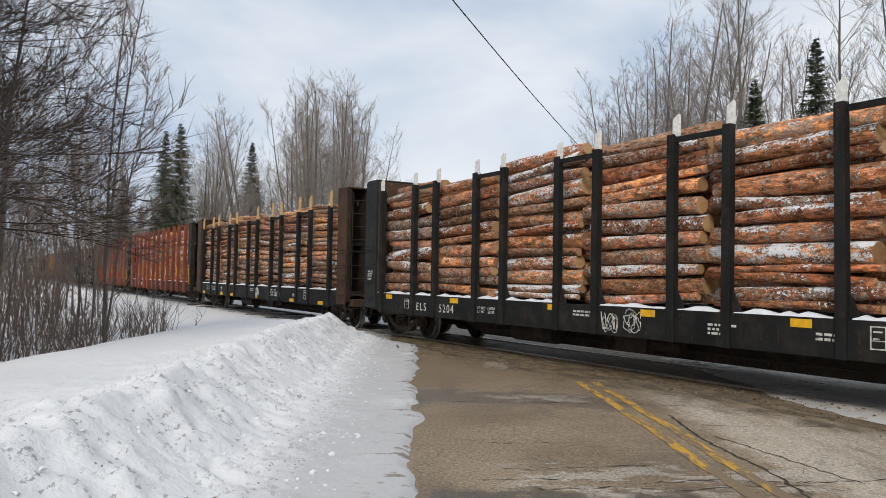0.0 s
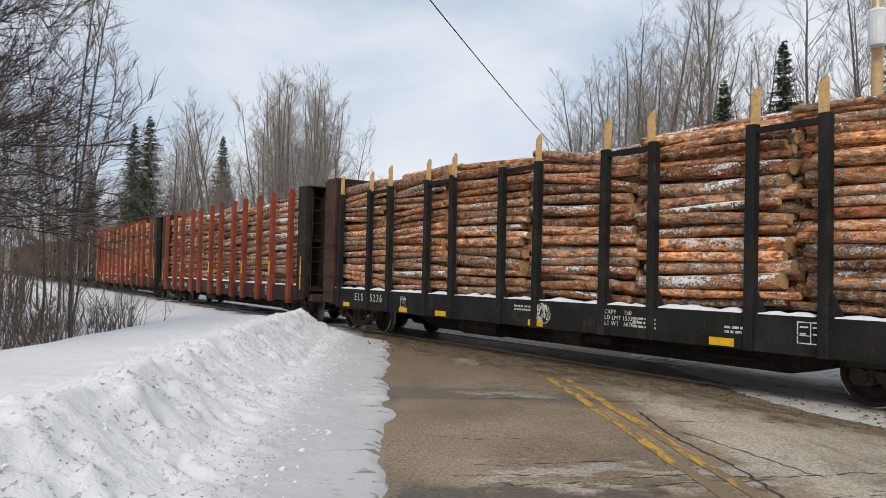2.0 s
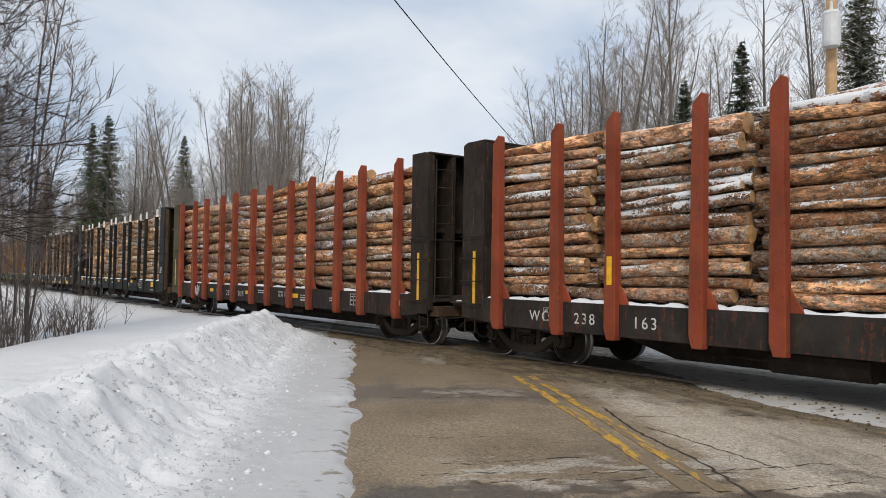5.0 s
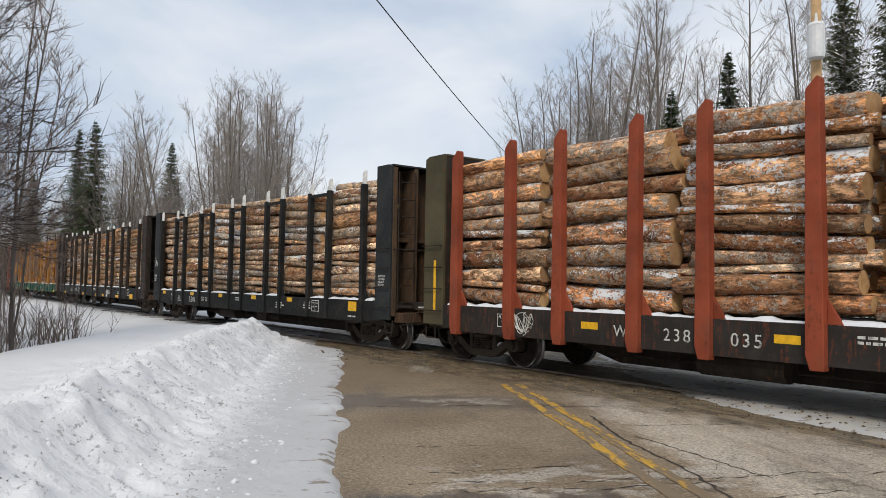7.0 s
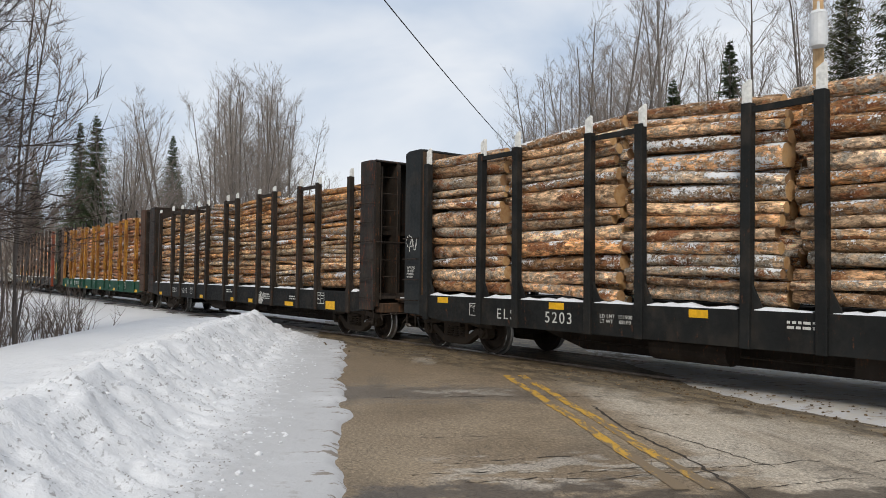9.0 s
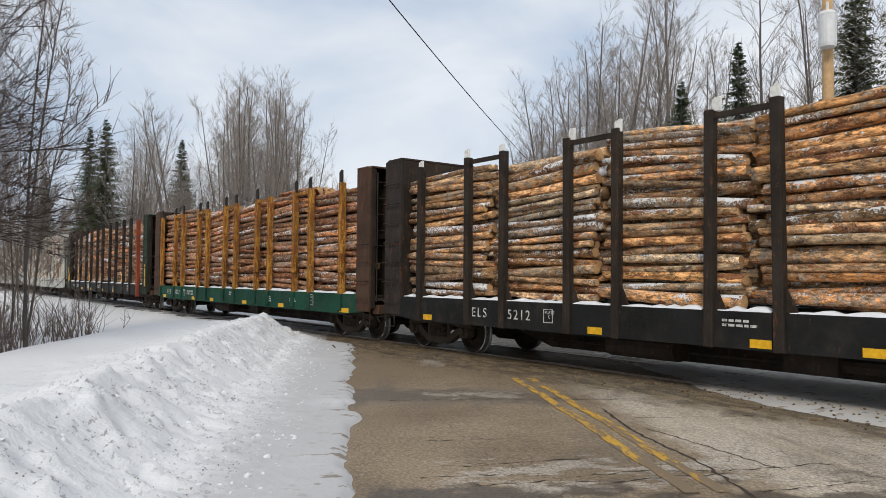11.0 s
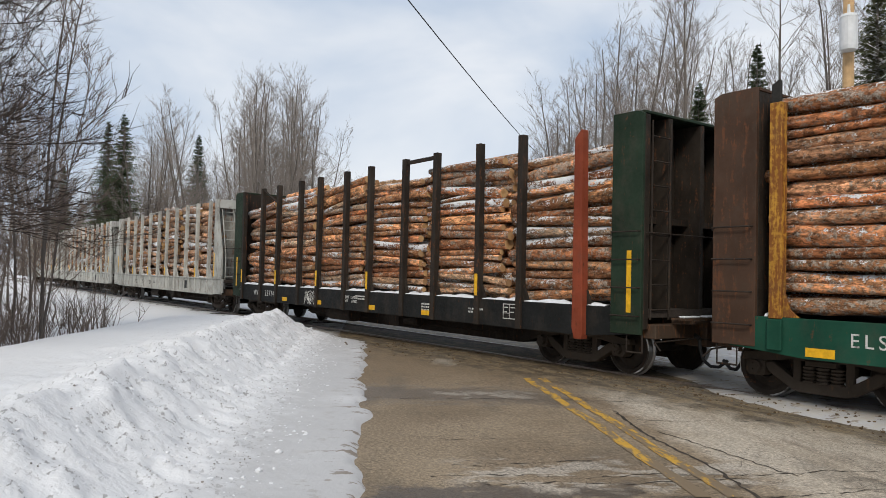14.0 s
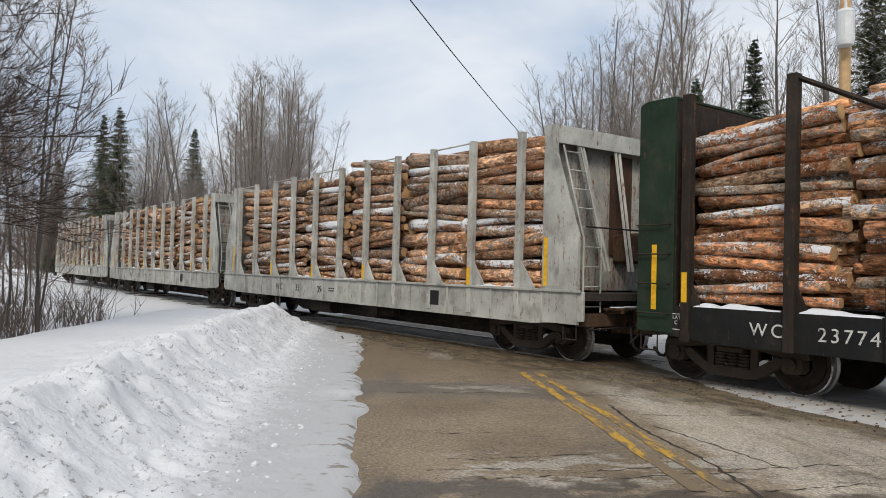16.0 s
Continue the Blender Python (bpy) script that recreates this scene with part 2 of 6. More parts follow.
def road_material():
    """Old wet asphalt: stone grain, mud by the crossing, salt-dried lighter lane, dark damp bands, patching."""
    g = Nodes("worn_asphalt", 0.75, spec=0.4)
    p = g.vec()
    x, y = g.axis(p, 0), g.axis(p, 1)
    big, mid, fine = g.noise(0.55, p, 4), g.noise(2.6, p, 5, 0.6, 0.3), g.noise(75, p, 3, 0.7)
    soft = g.noise(1.1, p, 5, 0.6, 0.6)
    stone = g.noise(30, p, 3, 0.75)

    def band(v, c, half, fade):
        return g.step(g.math("ABSOLUTE", g.math("SUBTRACT", v, c)), half + fade, half)

    def wobbled(v, n, a):
        return g.math("ADD", v, g.math("MULTIPLY", g.math("SUBTRACT", n, 0.5), a))

    col = g.mix(g.step(big, 0.3, 0.7), (0.185, 0.138, 0.088), (0.275, 0.215, 0.145))
    # brown dirt washed along the lane beside the crossing
    brown = g.step(wobbled(x, soft, 4.0), 9.6, 12.5)
    col = g.mix(g.math("MULTIPLY", brown, 0.7), col, g.mix(mid, (0.135, 0.095, 0.055), (0.215, 0.155, 0.092)))
    wx, wy = wobbled(x, mid, 1.7), wobbled(y, soft, 1.1)
    wet = g.math("MULTIPLY", band(g.math("ADD", wx, g.math("MULTIPLY", y, -0.12)), 10.05, 0.25, 0.7), g.step(wy, -3.3, -1.9))
    col = g.mix(g.math("MULTIPLY", wet, 0.62), col, (0.090, 0.082, 0.075))
    # salted lane beyond the yellow lines, streaked along the road
    rut = g.noise(1.5, g.vec((0.35, 1.6, 1)), 5, 0.6, 0.5)
    dry = g.math("MULTIPLY", g.step(wobbled(y, mid, 0.9), -2.85, -3.35), g.step(wobbled(x, mid, 1.5), 12.6, 11.2))
    col = g.mix(g.math("MULTIPLY", dry, g.ramp(rut, (0.30, 0.58), (0.55, 0.92))), col, g.mix(g.noise(0.8, p, 3), (0.43, 0.37, 0.285), (0.49, 0.445, 0.375)))
    stain = g.math("MULTIPLY", dry, g.step(g.noise(1.0, g.vec((0.28, 1.3, 1)), 5, 0.6, 0.7), 0.56, 0.66))
    col = g.mix(g.math("MULTIPLY", stain, 0.6), col, (0.19, 0.155, 0.115))
    # pale worn spots and dark damp ones
    pale = g.math("MULTIPLY", band(wx, 5.95, 0.25, 0.35), g.step(g.noise(2.0, g.vec((1.6, 0.7, 1)), 5, 0.65), 0.47, 0.53))
    pale = g.math("MULTIPLY", pale, g.math("MULTIPLY", g.step(y, -3.6, -3.0), g.step(y, -0.5, -0.9)))
    spot = g.math("MULTIPLY", band(wx, 10.0, 0.10, 0.2), band(wy, -1.45, 0.40, 0.3))
    spot = g.math("MAXIMUM", spot, g.math("MULTIPLY", band(wx, 14.4, 0.9, 0.4), band(wobbled(y, mid, 0.6), -1.35, 0.10, 0.2)))
    pale = g.math("MAXIMUM", pale, g.math("MULTIPLY", spot, g.step(mid, 0.40, 0.52)))
    col = g.mix(g.math("MULTIPLY", pale, 0.62), col, (0.43, 0.395, 0.34))
    damp = g.step(g.noise(1.15, g.vec((0.5, 1.4, 1)), 4, 0.55, 0.5), 0.56, 0.66)
    col = g.mix(g.math("MULTIPLY", damp, 0.32), col, (0.10, 0.085, 0.066))
    puddle = g.math("MULTIPLY", band(wx, 5.25, 0.22, 0.3), g.step(g.noise(1.6, g.vec((1.2, 0.8, 1)), 4), 0.43, 0.52))
    col = g.mix(g.math("MULTIPLY", puddle, 0.75), col, (0.055, 0.046, 0.038))
    # mud and bark round the rails, wherever the road crosses them
    across = g.math("ABSOLUTE", g.math("SUBTRACT", g.axis(g.geo.outputs["Position"], 1), TRACK_Y))
    mudw = wobbled(across, mid, 2.2)
    mud = g.step(mudw, 3.2, 2.0)
    clot = g.step(g.noise(3.4, g.vec((0.6, 1.5, 1), 0.0, True), 7, 0.78, 0.6), 0.42, 0.60)
    col = g.mix(g.math("MULTIPLY", mud, 0.85), col, g.mix(clot, (0.050, 0.038, 0.024), (0.225, 0.168, 0.098)))
    crumb = g.math("MULTIPLY", g.step(across, 3.4, 2.2), g.step(g.noise(26, p, 4, 0.7), 0.62, 0.68))
    col = g.mix(g.math("MULTIPLY", crumb, 0.7), col, (0.36, 0.28, 0.17))
    col = g.mix(1.0, col, g.ramp(stone, (0.32, 0.62), (0.52, 1.0), (0.70, 1.50)), "MULTIPLY")
    col = g.mix(1.0, col, g.ramp(fine, (0.3, 0.72), (0.7, 1.30)), "MULTIPLY")
    bent = g.t.nodes.new("ShaderNodeVectorMath")
    g.put(bent.inputs[0], p), g.put(bent.inputs[1], g.math("MULTIPLY", g.noise(5, p, 4), 0.35))
    craze = g.math("MULTIPLY", g.step(g.math("ADD", g.cells(5.2, bent.outputs[0]), g.math("MULTIPLY", g.math("SUBTRACT", fine, 0.5), 0.03)), 0.022, 0.004), g.step(g.math("ADD", g.noise(0.8, p, 3), g.math("MULTIPLY", g.step(x, 7.4, 5.6), 0.16)), 0.52, 0.60))
    col = g.mix(g.math("MULTIPLY", craze, 0.7), col, (0.045, 0.036, 0.028))
    g.colour(col)
    shine = g.math("MAXIMUM", g.math("MAXIMUM", wet, puddle), g.math("MULTIPLY", mud, 0.5))
    g.put(g.bsdf.inputs["Roughness"], g.mix(shine, (0.78, 0.78, 0.78), (0.42, 0.42, 0.42)))
    g.bump(g.math("SUBTRACT", g.math("ADD", fine, mid), g.math("MULTIPLY", craze, 2.0)), 0.35, 0.008)
    return g.mat


def line_material():
    """Yellow road paint, scuffed through to the asphalt."""
    g = Nodes("road_paint", 0.7)
    p = g.vec()
    col = g.mix(g.noise(8, p, 4), (0.42, 0.235, 0.028), (0.62, 0.37, 0.055))
    worn = g.math("ADD", g.noise(5, g.vec((0.5, 1.9, 1)), 6, 0.78, 0.4), g.math("MULTIPLY", g.step(g.axis(p, 0), 7.2, 5.2), 0.10))
    col = g.mix(g.step(worn, 0.465, 0.545), col, (0.20, 0.15, 0.095))
    g.colour(col)
    g.bump(g.noise(75, p), 0.3, 0.005)
    return g.mat


def plain(name, base, rough=0.8, vary=0.3, scale=8.0, metal=0.0, bump=0.3):
    g = Nodes(name, rough, metal)
    v = g.vec((1, 1, 1), 7.0)
    n = g.noise(scale, v, 5, 0.6)
    g.colour(g.mix(1.0, base, g.ramp(n, (0.25, 1 - vary), (0.75, 1 + vary)), "MULTIPLY"))
    g.bump(n, bump, 0.008)
    return g.mat


def twig_material(name, a, b, frost, vary=0.5):
    g = Nodes(name, 0.9, spec=0.15)
    v = g.vec((1, 1, 0.3), 31.0)
    col = g.mix(g.noise(5, v, 4), a, b)
    col = g.mix(g.math("MULTIPLY", g.info.outputs["Random"], vary), col, (0.16, 0.135, 0.115))
    up = g.axis(g.geo.outputs["Normal"], 2)
    lie = g.step(g.math("ADD", g.noise(2.2, g.vec((1, 1, 1), 11.0), 4), g.math("MULTIPLY", up, 0.22)), 0.80 - frost, 0.86 - frost)
    g.colour(g.mix(lie, col, (0.74, 0.76, 0.79)))
    g.bump(g.noise(24, v, 4), 0.5, 0.01)
    return g.mat


def worn_lettering():
    """Stencilled white paint, rubbed off in places."""
    g = Nodes("worn_lettering", 0.75)
    v = g.vec((1, 1, 1), 7.0)
    gone = g.step(g.noise(11, v, 5, 0.75), 0.50, 0.64)
    g.colour(g.mix(g.math("MULTIPLY", gone, 0.8), (0.56, 0.56, 0.53), (0.045, 0.04, 0.036)))
    return g.mat


def frosted_rim():
    """A wheel's rim, white with snow in stretches, dark steel between."""
    g = Nodes("frosted_rim", 0.75)
    v = g.vec((1, 1, 1), 19.0)
    g.colour(g.mix(g.step(g.noise(2.6, v, 4, 0.65), 0.47, 0.58), (0.06, 0.05, 0.042), (0.62, 0.62, 0.61)))
    return g.mat


BARKS = {
    "pine": bark_material("pine_bark", [(0.207, 0.079, 0.039), (0.293, 0.138, 0.071), (0.281, 0.096, 0.044), (0.146, 0.083, 0.054), (0.329, 0.149, 0.068)], 0.02, 0.20),
    "spruce": bark_material("spruce_bark", [(0.244, 0.105, 0.051), (0.305, 0.154, 0.078), (0.183, 0.077, 0.039), (0.354, 0.171, 0.078), (0.244, 0.138, 0.083)], 0.0, 0.15),
    "mixed": bark_material("mixed_bark", [(0.256, 0.127, 0.063), (0.281, 0.209, 0.142), (0.366, 0.187, 0.083), (0.195, 0.138, 0.093), (0.403, 0.220, 0.102), (0.305, 0.231, 0.161)], 0.05, 0.18),
    "aspen": bark_material("aspen_bark", [(0.300, 0.215, 0.140), (0.290, 0.175, 0.095), (0.340, 0.265, 0.190), (0.240, 0.175, 0.120), (0.340, 0.190, 0.090), (0.370, 0.295, 0.220)], 0.02, 0.17),
    "umber": bark_material("umber_bark", [(0.290, 0.160, 0.070), (0.240, 0.170, 0.105), (0.340, 0.200, 0.090), (0.190, 0.125, 0.075), (0.360, 0.170, 0.062), (0.310, 0.240, 0.160)], 0.03, 0.17),
    "frosted": bark_material("frosted_bark", [(0.264, 0.112, 0.055), (0.325, 0.170, 0.090), (0.205, 0.098, 0.056), (0.374, 0.190, 0.092), (0.300, 0.215, 0.150)], 0.02, 0.23),
    "birch": bark_material("maple_bark", [(0.220, 0.132, 0.083), (0.281, 0.182, 0.122), (0.171, 0.094, 0.059), (0.329, 0.198, 0.112)], 0.03, 0.26),
}
SAWN = sawn_material()
BLACK = paint_material("black_paint", (0.0145, 0.0155, 0.0155), wear=0.22, dirt=0.3)
SLATE = paint_material("slate_black_paint", (0.0235, 0.0265, 0.028), wear=0.14, dirt=0.3)
SMOKE = paint_material("dark_brown_paint", (0.026, 0.021, 0.017), wear=0.42, dirt=0.3)
BROWN = paint_material("brown_paint", (0.062, 0.036, 0.024), wear=0.55, dirt=0.5)
RUSTY = paint_material("rusty_black_paint", (0.028, 0.025, 0.023), rust=(0.13, 0.045, 0.026), wear=0.5, dirt=0.4)
RED = paint_material("oxide_red_paint", (0.225, 0.052, 0.026), rust=(0.10, 0.04, 0.022), wear=0.35, dirt=0.3)
OLIVE = paint_material("olive_paint", (0.072, 0.064, 0.036), wear=0.40, dirt=0.3)
GREEN = paint_material("green_paint", (0.012, 0.060, 0.038), wear=0.25, dirt=0.35)
DKGREEN = paint_material("dark_green_paint", (0.018, 0.032, 0.020), wear=0.20, dirt=0.3)
YELLOW = paint_material("ochre_paint", (0.42, 0.215, 0.035), rust=(0.16, 0.052, 0.02), wear=1.0, dirt=0.35)
GREY = paint_material("grey_paint", (0.40, 0.40, 0.365), rust=(0.17, 0.080, 0.045), wear=0.42, dirt=0.50)
GREYRUST = paint_material("rust_streaked_grey", (0.34, 0.335, 0.30), rust=(0.19, 0.075, 0.035), wear=0.62, dirt=0.55)
STEEL = paint_material("grimy_steel", (0.030, 0.024, 0.020), wear=0.35, dirt=0.5, rough=0.7)
CAST = paint_material("muddy_cast_steel", (0.058, 0.046, 0.036), rust=(0.10, 0.060, 0.038), wear=0.4, dirt=0.35, rough=0.75)
GEAR = paint_material("rusty_draft_gear", (0.060, 0.040, 0.028), rust=(0.16, 0.075, 0.038), wear=0.6, dirt=0.4, rough=0.75)
INWALL = paint_material("rusty_inner_wall", (0.075, 0.050, 0.033), rust=(0.15, 0.075, 0.036), wear=0.6, dirt=0.45, rough=0.75)
TREAD = plain("wheel_tread", (0.30, 0.29, 0.28), 0.4, 0.3, 9, 0.7)
CHALK = frosted_rim()
REFLECT = plain("yellow_reflector", (0.72, 0.40, 0.015), 0.5, 0.25, 12)
LETTER = worn_lettering()
TIPWHITE = plain("white_board", (0.66, 0.66, 0.63), 0.8, 0.25, 20)
TIPWOOD = plain("new_board", (0.52, 0.33, 0.145), 0.8, 0.3, 18)
TIPBLACK = plain("tarred_board", (0.022, 0.020, 0.018), 0.8, 0.3, 18)
SNOW = snow_material()
CLEAN = plain("lying_snow", (0.70, 0.72, 0.75), 0.8, 0.08, 12, 0, 0.5)
ROAD = road_material()
LINE = line_material()
CRACK = plain("crack_filler", (0.055, 0.045, 0.036), 0.8, 0.4, 12)
RAIL = plain("worn_rail", (0.26, 0.22, 0.19), 0.35, 0.4, 10, 0.8)
TIE = plain("weathered_tie", (0.045, 0.036, 0.03), 0.9, 0.4, 12)
TWIGS = twig_material("grey_brown_twigs", (0.185, 0.155, 0.135), (0.31, 0.28, 0.25), 0.03)
TWIGS_RED = twig_material("red_brown_twigs", (0.135, 0.094, 0.074), (0.225, 0.178, 0.147), 0.0)
BOLES = twig_material("grey_bark", (0.080, 0.068, 0.060), (0.155, 0.137, 0.122), 0.0)
DARKTWIGS = twig_material("dark_twigs", (0.034, 0.025, 0.021), (0.070, 0.054, 0.045), 0.0, 0.1)
NEEDLE = twig_material("spruce_needles", (0.052, 0.078, 0.040), (0.110, 0.145, 0.072), -0.14, 0.08)
SNOWY = twig_material("snow_laden_needles", (0.080, 0.095, 0.045), (0.17, 0.17, 0.085), 0.20, 0.1)
POLEWOOD = plain("pole_wood", (0.50, 0.33, 0.17), 0.8, 0.2, 7)
CAN = plain("transformer_grey", (0.62, 0.63, 0.63), 0.45, 0.1, 6)
WIRE = plain("cable_black", (0.012, 0.012, 0.012), 0.6, 0.2, 9)


# ---- mesh helpers ----
def part(name, bm, material, parent=None, label="", smooth=False, at=None):
    """Links a bmesh (or a mesh) as one object under a thing or a part."""
    if isinstance(bm, bmesh.types.BMesh):
        me = bpy.data.meshes.new(name)
        bm.to_mesh(me)
        bm.free()
        for m in material if isinstance(material, (list, tuple)) else [material]:
            me.materials.append(m)
        if smooth:
            me.polygons.foreach_set("use_smooth", [True] * len(me.polygons))
    else:
        me = bm
    ob = new(name, me)
    if parent:
        ob.parent = parent
    if at is not None:
        ob.matrix_basis = at if isinstance(at, Matrix) else pose(*at)
    return tagged(ob, label)


def raw_mesh(name, verts, faces, materials, smooth=False, index=None):
    me = bpy.data.meshes.new(name)
    me.from_pydata(verts, [], faces)
    for m in materials:
        me.materials.append(m)
    if index is not None:
        me.polygons.foreach_set("material_index", index)
    if smooth:
        me.polygons.foreach_set("use_smooth", [True] * len(me.polygons))
    me.update()
    return me


def box(bm, x0, x1, y0, y1, z0, z1, mi=0):
    v = [bm.verts.new((x, y, z)) for x in (x0, x1) for y in (y0, y1) for z in (z0, z1)]
    for f in ((0, 1, 3, 2), (4, 6, 7, 5), (0, 4, 5, 1), (2, 3, 7, 6), (0, 2, 6, 4), (1, 5, 7, 3)):
        bm.faces.new([v[i] for i in f]).material_index = mi


def prism(bm, outline, y0, y1, mi=0):
    """An outline in x and z, drawn out from y0 to y1."""
    a = [bm.verts.new((x, y0, z)) for x, z in outline]
    b = [bm.verts.new((x, y1, z)) for x, z in outline]
    n = len(outline)
    fs = [bm.faces.new(a), bm.faces.new(b[::-1])]
    fs += [bm.faces.new((a[i], b[i], b[(i + 1) % n], a[(i + 1) % n])) for i in range(n)]
    for f in fs:
        f.material_index = mi


def rod(bm, p, q, r, seg=6, mi=0, r2=None):
    p, q = Vector(p), Vector(q)
    m = (q - p).to_track_quat("Z", "Y").to_matrix()
    rings = []
    for c, rr in ((p, r), (q, r if r2 is None else r2)):
        rings.append([bm.verts.new(c + m @ Vector((rr * math.cos(a), rr * math.sin(a), 0))) for a in (2 * math.pi * i / seg for i in range(seg))])
    fs = [bm.faces.new((rings[0][i], rings[0][(i + 1) % seg], rings[1][(i + 1) % seg], rings[1][i])) for i in range(seg)]
    fs += [bm.faces.new(rings[0][::-1]), bm.faces.new(rings[1])]
    for f in fs:
        f.material_index = mi


def turned(bm, profile, seg=28, mi=None):
    """A profile of (radius, y) turned about the y axis."""
    rings = [[bm.verts.new((r * math.cos(a), y, r * math.sin(a))) for a in (2 * math.pi * i / seg for i in range(seg))] for r, y in profile]
    for k in range(len(rings) - 1):
        for i in range(seg):
            f = bm.faces.new((rings[k][i], rings[k][(i + 1) % seg], rings[k + 1][(i + 1) % seg], rings[k + 1][i]))
            f.material_index = mi[k] if mi else 0


def bevelled(bm, w=0.012):
    bmesh.ops.bevel(bm, geom=bm.edges[:], offset=w, segments=1, affect="EDGES")
    bmesh.ops.recalc_face_normals(bm, faces=bm.faces[:])
    return bm


def lettering(words, height, parent, x, y, z, name="lettering", material=None, turn=0.0, spread=1.0, narrow=1.0):
    """Stencilled words on the near side of a thing; x, z: the lower left corner."""
    cu = bpy.data.curves.new("words", "FONT")
    cu.body, cu.size, cu.extrude, cu.space_line, cu.space_character = words, height * 1.38, 0.002, 0.95, 1.1 * spread
    ob = bpy.data.objects.new("words", cu)
    scene.collection.objects.link(ob)
    dg = bpy.context.evaluated_depsgraph_get()
    me = bpy.data.meshes.new_from_object(ob.evaluated_get(dg))
    bpy.data.objects.remove(ob)
    bpy.data.curves.remove(cu)
    me.materials.clear()
    me.materials.append(material or LETTER)
    o = new(name, me)
    o.parent = parent
    o.matrix_basis = pose(x, y, z, 90, 0, turn) @ Matrix.Diagonal((narrow, 1, 1, 1))
    return o


def smooth01(x, lo, hi):
    t = np.clip((x - lo) / (hi - lo), 0, 1)
    return t * t * (3 - 2 * t)


def lattice(seed, size=64):
    return np.random.RandomState(seed).rand(size, size)


def value_noise(x, y, seed):
    """Smooth noise from 0 to 1 on arrays."""
    g = lattice(seed)
    xi, yi = np.floor(x).astype(int), np.floor(y).astype(int)
    fx, fy = x - xi, y - yi
    fx, fy = fx * fx * (3 - 2 * fx), fy * fy * (3 - 2 * fy)
    a, b = g[xi % 64, yi % 64], g[(xi + 1) % 64, yi % 64]
    c, d = g[xi % 64, (yi + 1) % 64], g[(xi + 1) % 64, (yi + 1) % 64]
    return (a * (1 - fx) + b * fx) * (1 - fy) + (c * (1 - fx) + d * fx) * fy


def fractal(x, y, seed, octaves=4):
    return sum(value_noise(x * 2 ** k, y * 2 ** k, seed + k) * 0.5 ** k for k in range(octaves)) / sum(0.5 ** k for k in range(octaves))


# ---- ground, road, track ----
def ground_height(r, m):
    """The snow's height, by the road's own axes: r along the road, m to its snowbank side."""
    wy = RS * r + RC * m
    far = np.abs(wy - TRACK_Y)
    z = -0.16 + 0.22 * (fractal(r * 0.12, m * 0.12, 3) - 0.5) + 0.03 * (fractal(r * 1.3, m * 1.3, 9) - 0.5)
    # ploughed bank and the snow shelf behind it, up to the track
    end = smooth01(r, 20.2, 18.3) * smooth01(r, -14, -6)
    wob = 0.30 * (fractal(r * 0.5, m * 0 + 4, 21) - 0.5)
    lumps = 0.07 * (fractal(r * 1.5, m * 1.5, 31) - 0.5) + 0.13 * (fractal(r * 4, m * 4, 35, 3) - 0.5)
    mm = m + wob
    crest = 0.60 + 0.12 * (fractal(r * 0.35, m * 0 + 1, 41) - 0.5)
    face = 0.16 * smooth01(mm, 0.7, 1.7) + 0.84 * np.clip((mm - 1.42) / 0.88, 0, 1) ** 1.25
    shelf = crest * face - 0.13 * smooth01(mm, 2.3, 3.0) - 0.62 * smooth01(mm, 4.3, 7.5)
    ridge = lumps * face * smooth01(mm, 4.0, 2.6) + (0.06 * (fractal(r * 4, m * 4, 51, 3) - 0.5) + 0.20 * np.clip(fractal(r * 7, m * 7, 55, 2) - 0.5, 0, 1)) * smooth01(mm, 0.9, 1.5) * smooth01(mm, 3.4, 2.6)
    bank = 0.02 + shelf + ridge
    w = smooth01(m, 0.6, 1.1) * end
    # trodden shoulders
    edge = 0.06 + 0.42 * (fractal(r * 0.40, m * 0 + 2.4, 61, 2) - 0.5) + 0.34 * (fractal(r * 0.9 + 7, m * 1.6, 66, 3) - 0.5)
    edge = edge + 0.17 * (fractal(r * 2.6, m * 3.6, 68, 3) - 0.5)
    shoulder = smooth01(m - edge, -0.07, 0.12)
    flat = 0.012 + 0.02 * (fractal(r * 4, m * 4, 71) - 0.5)
    near = smooth01(m, 6.0, 1.6)
    z = z * (1 - near) + flat * near
    z = z * (1 - w) + bank * w
    n = -m
    edge2 = 5.4 + 0.9 * (fractal(r * 0.45, m * 0 + 8, 81) - 0.5) + 0.5 * (fractal(r * 2.2, m * 1.5, 85) - 0.5)
    right = smooth01(n - edge2, -0.05, 0.3)
    rise = 0.02 + 0.22 * smooth01(n, 6.5, 10.0) + 0.10 * (fractal(r * 0.9, m * 0.9, 91) - 0.5) * smooth01(n, 5.8, 7.5)
    z = np.where(n > 4.0, rise * (1 - smooth01(n, 14, 24)) - 0.16 * smooth01(n, 14, 24), z)
    bare = np.where(n > 2.0, right, shoulder)
    z = np.where((n > -1.0) & (n < 14), -0.09 * (1 - bare) + z * bare, z)
    # the track's bed
    bed = smooth01(far, 2.3, 1.4)
    low = -0.06 + 0.062 * smooth01(n, 4.7, 5.5)
    return z * (1 - bed) + (low + 0.05 * (fractal(r * 2.4, m * 2.4, 95) - 0.5)) * bed


def axis_steps(dense, far):
    """Even fine steps inside, growing ones out to the horizon."""
    lo, hi, step = dense
    inner = list(np.arange(lo, hi, step))
    out, d = [], step
    x = hi
    while x < far:
        out.append(x)
        d *= 1.17
        x += d
    back, d, x = [], step, lo
    while x > -far:
        d *= 1.17
        x -= d
        back.append(x)
    return np.array(back[::-1] + inner + out)


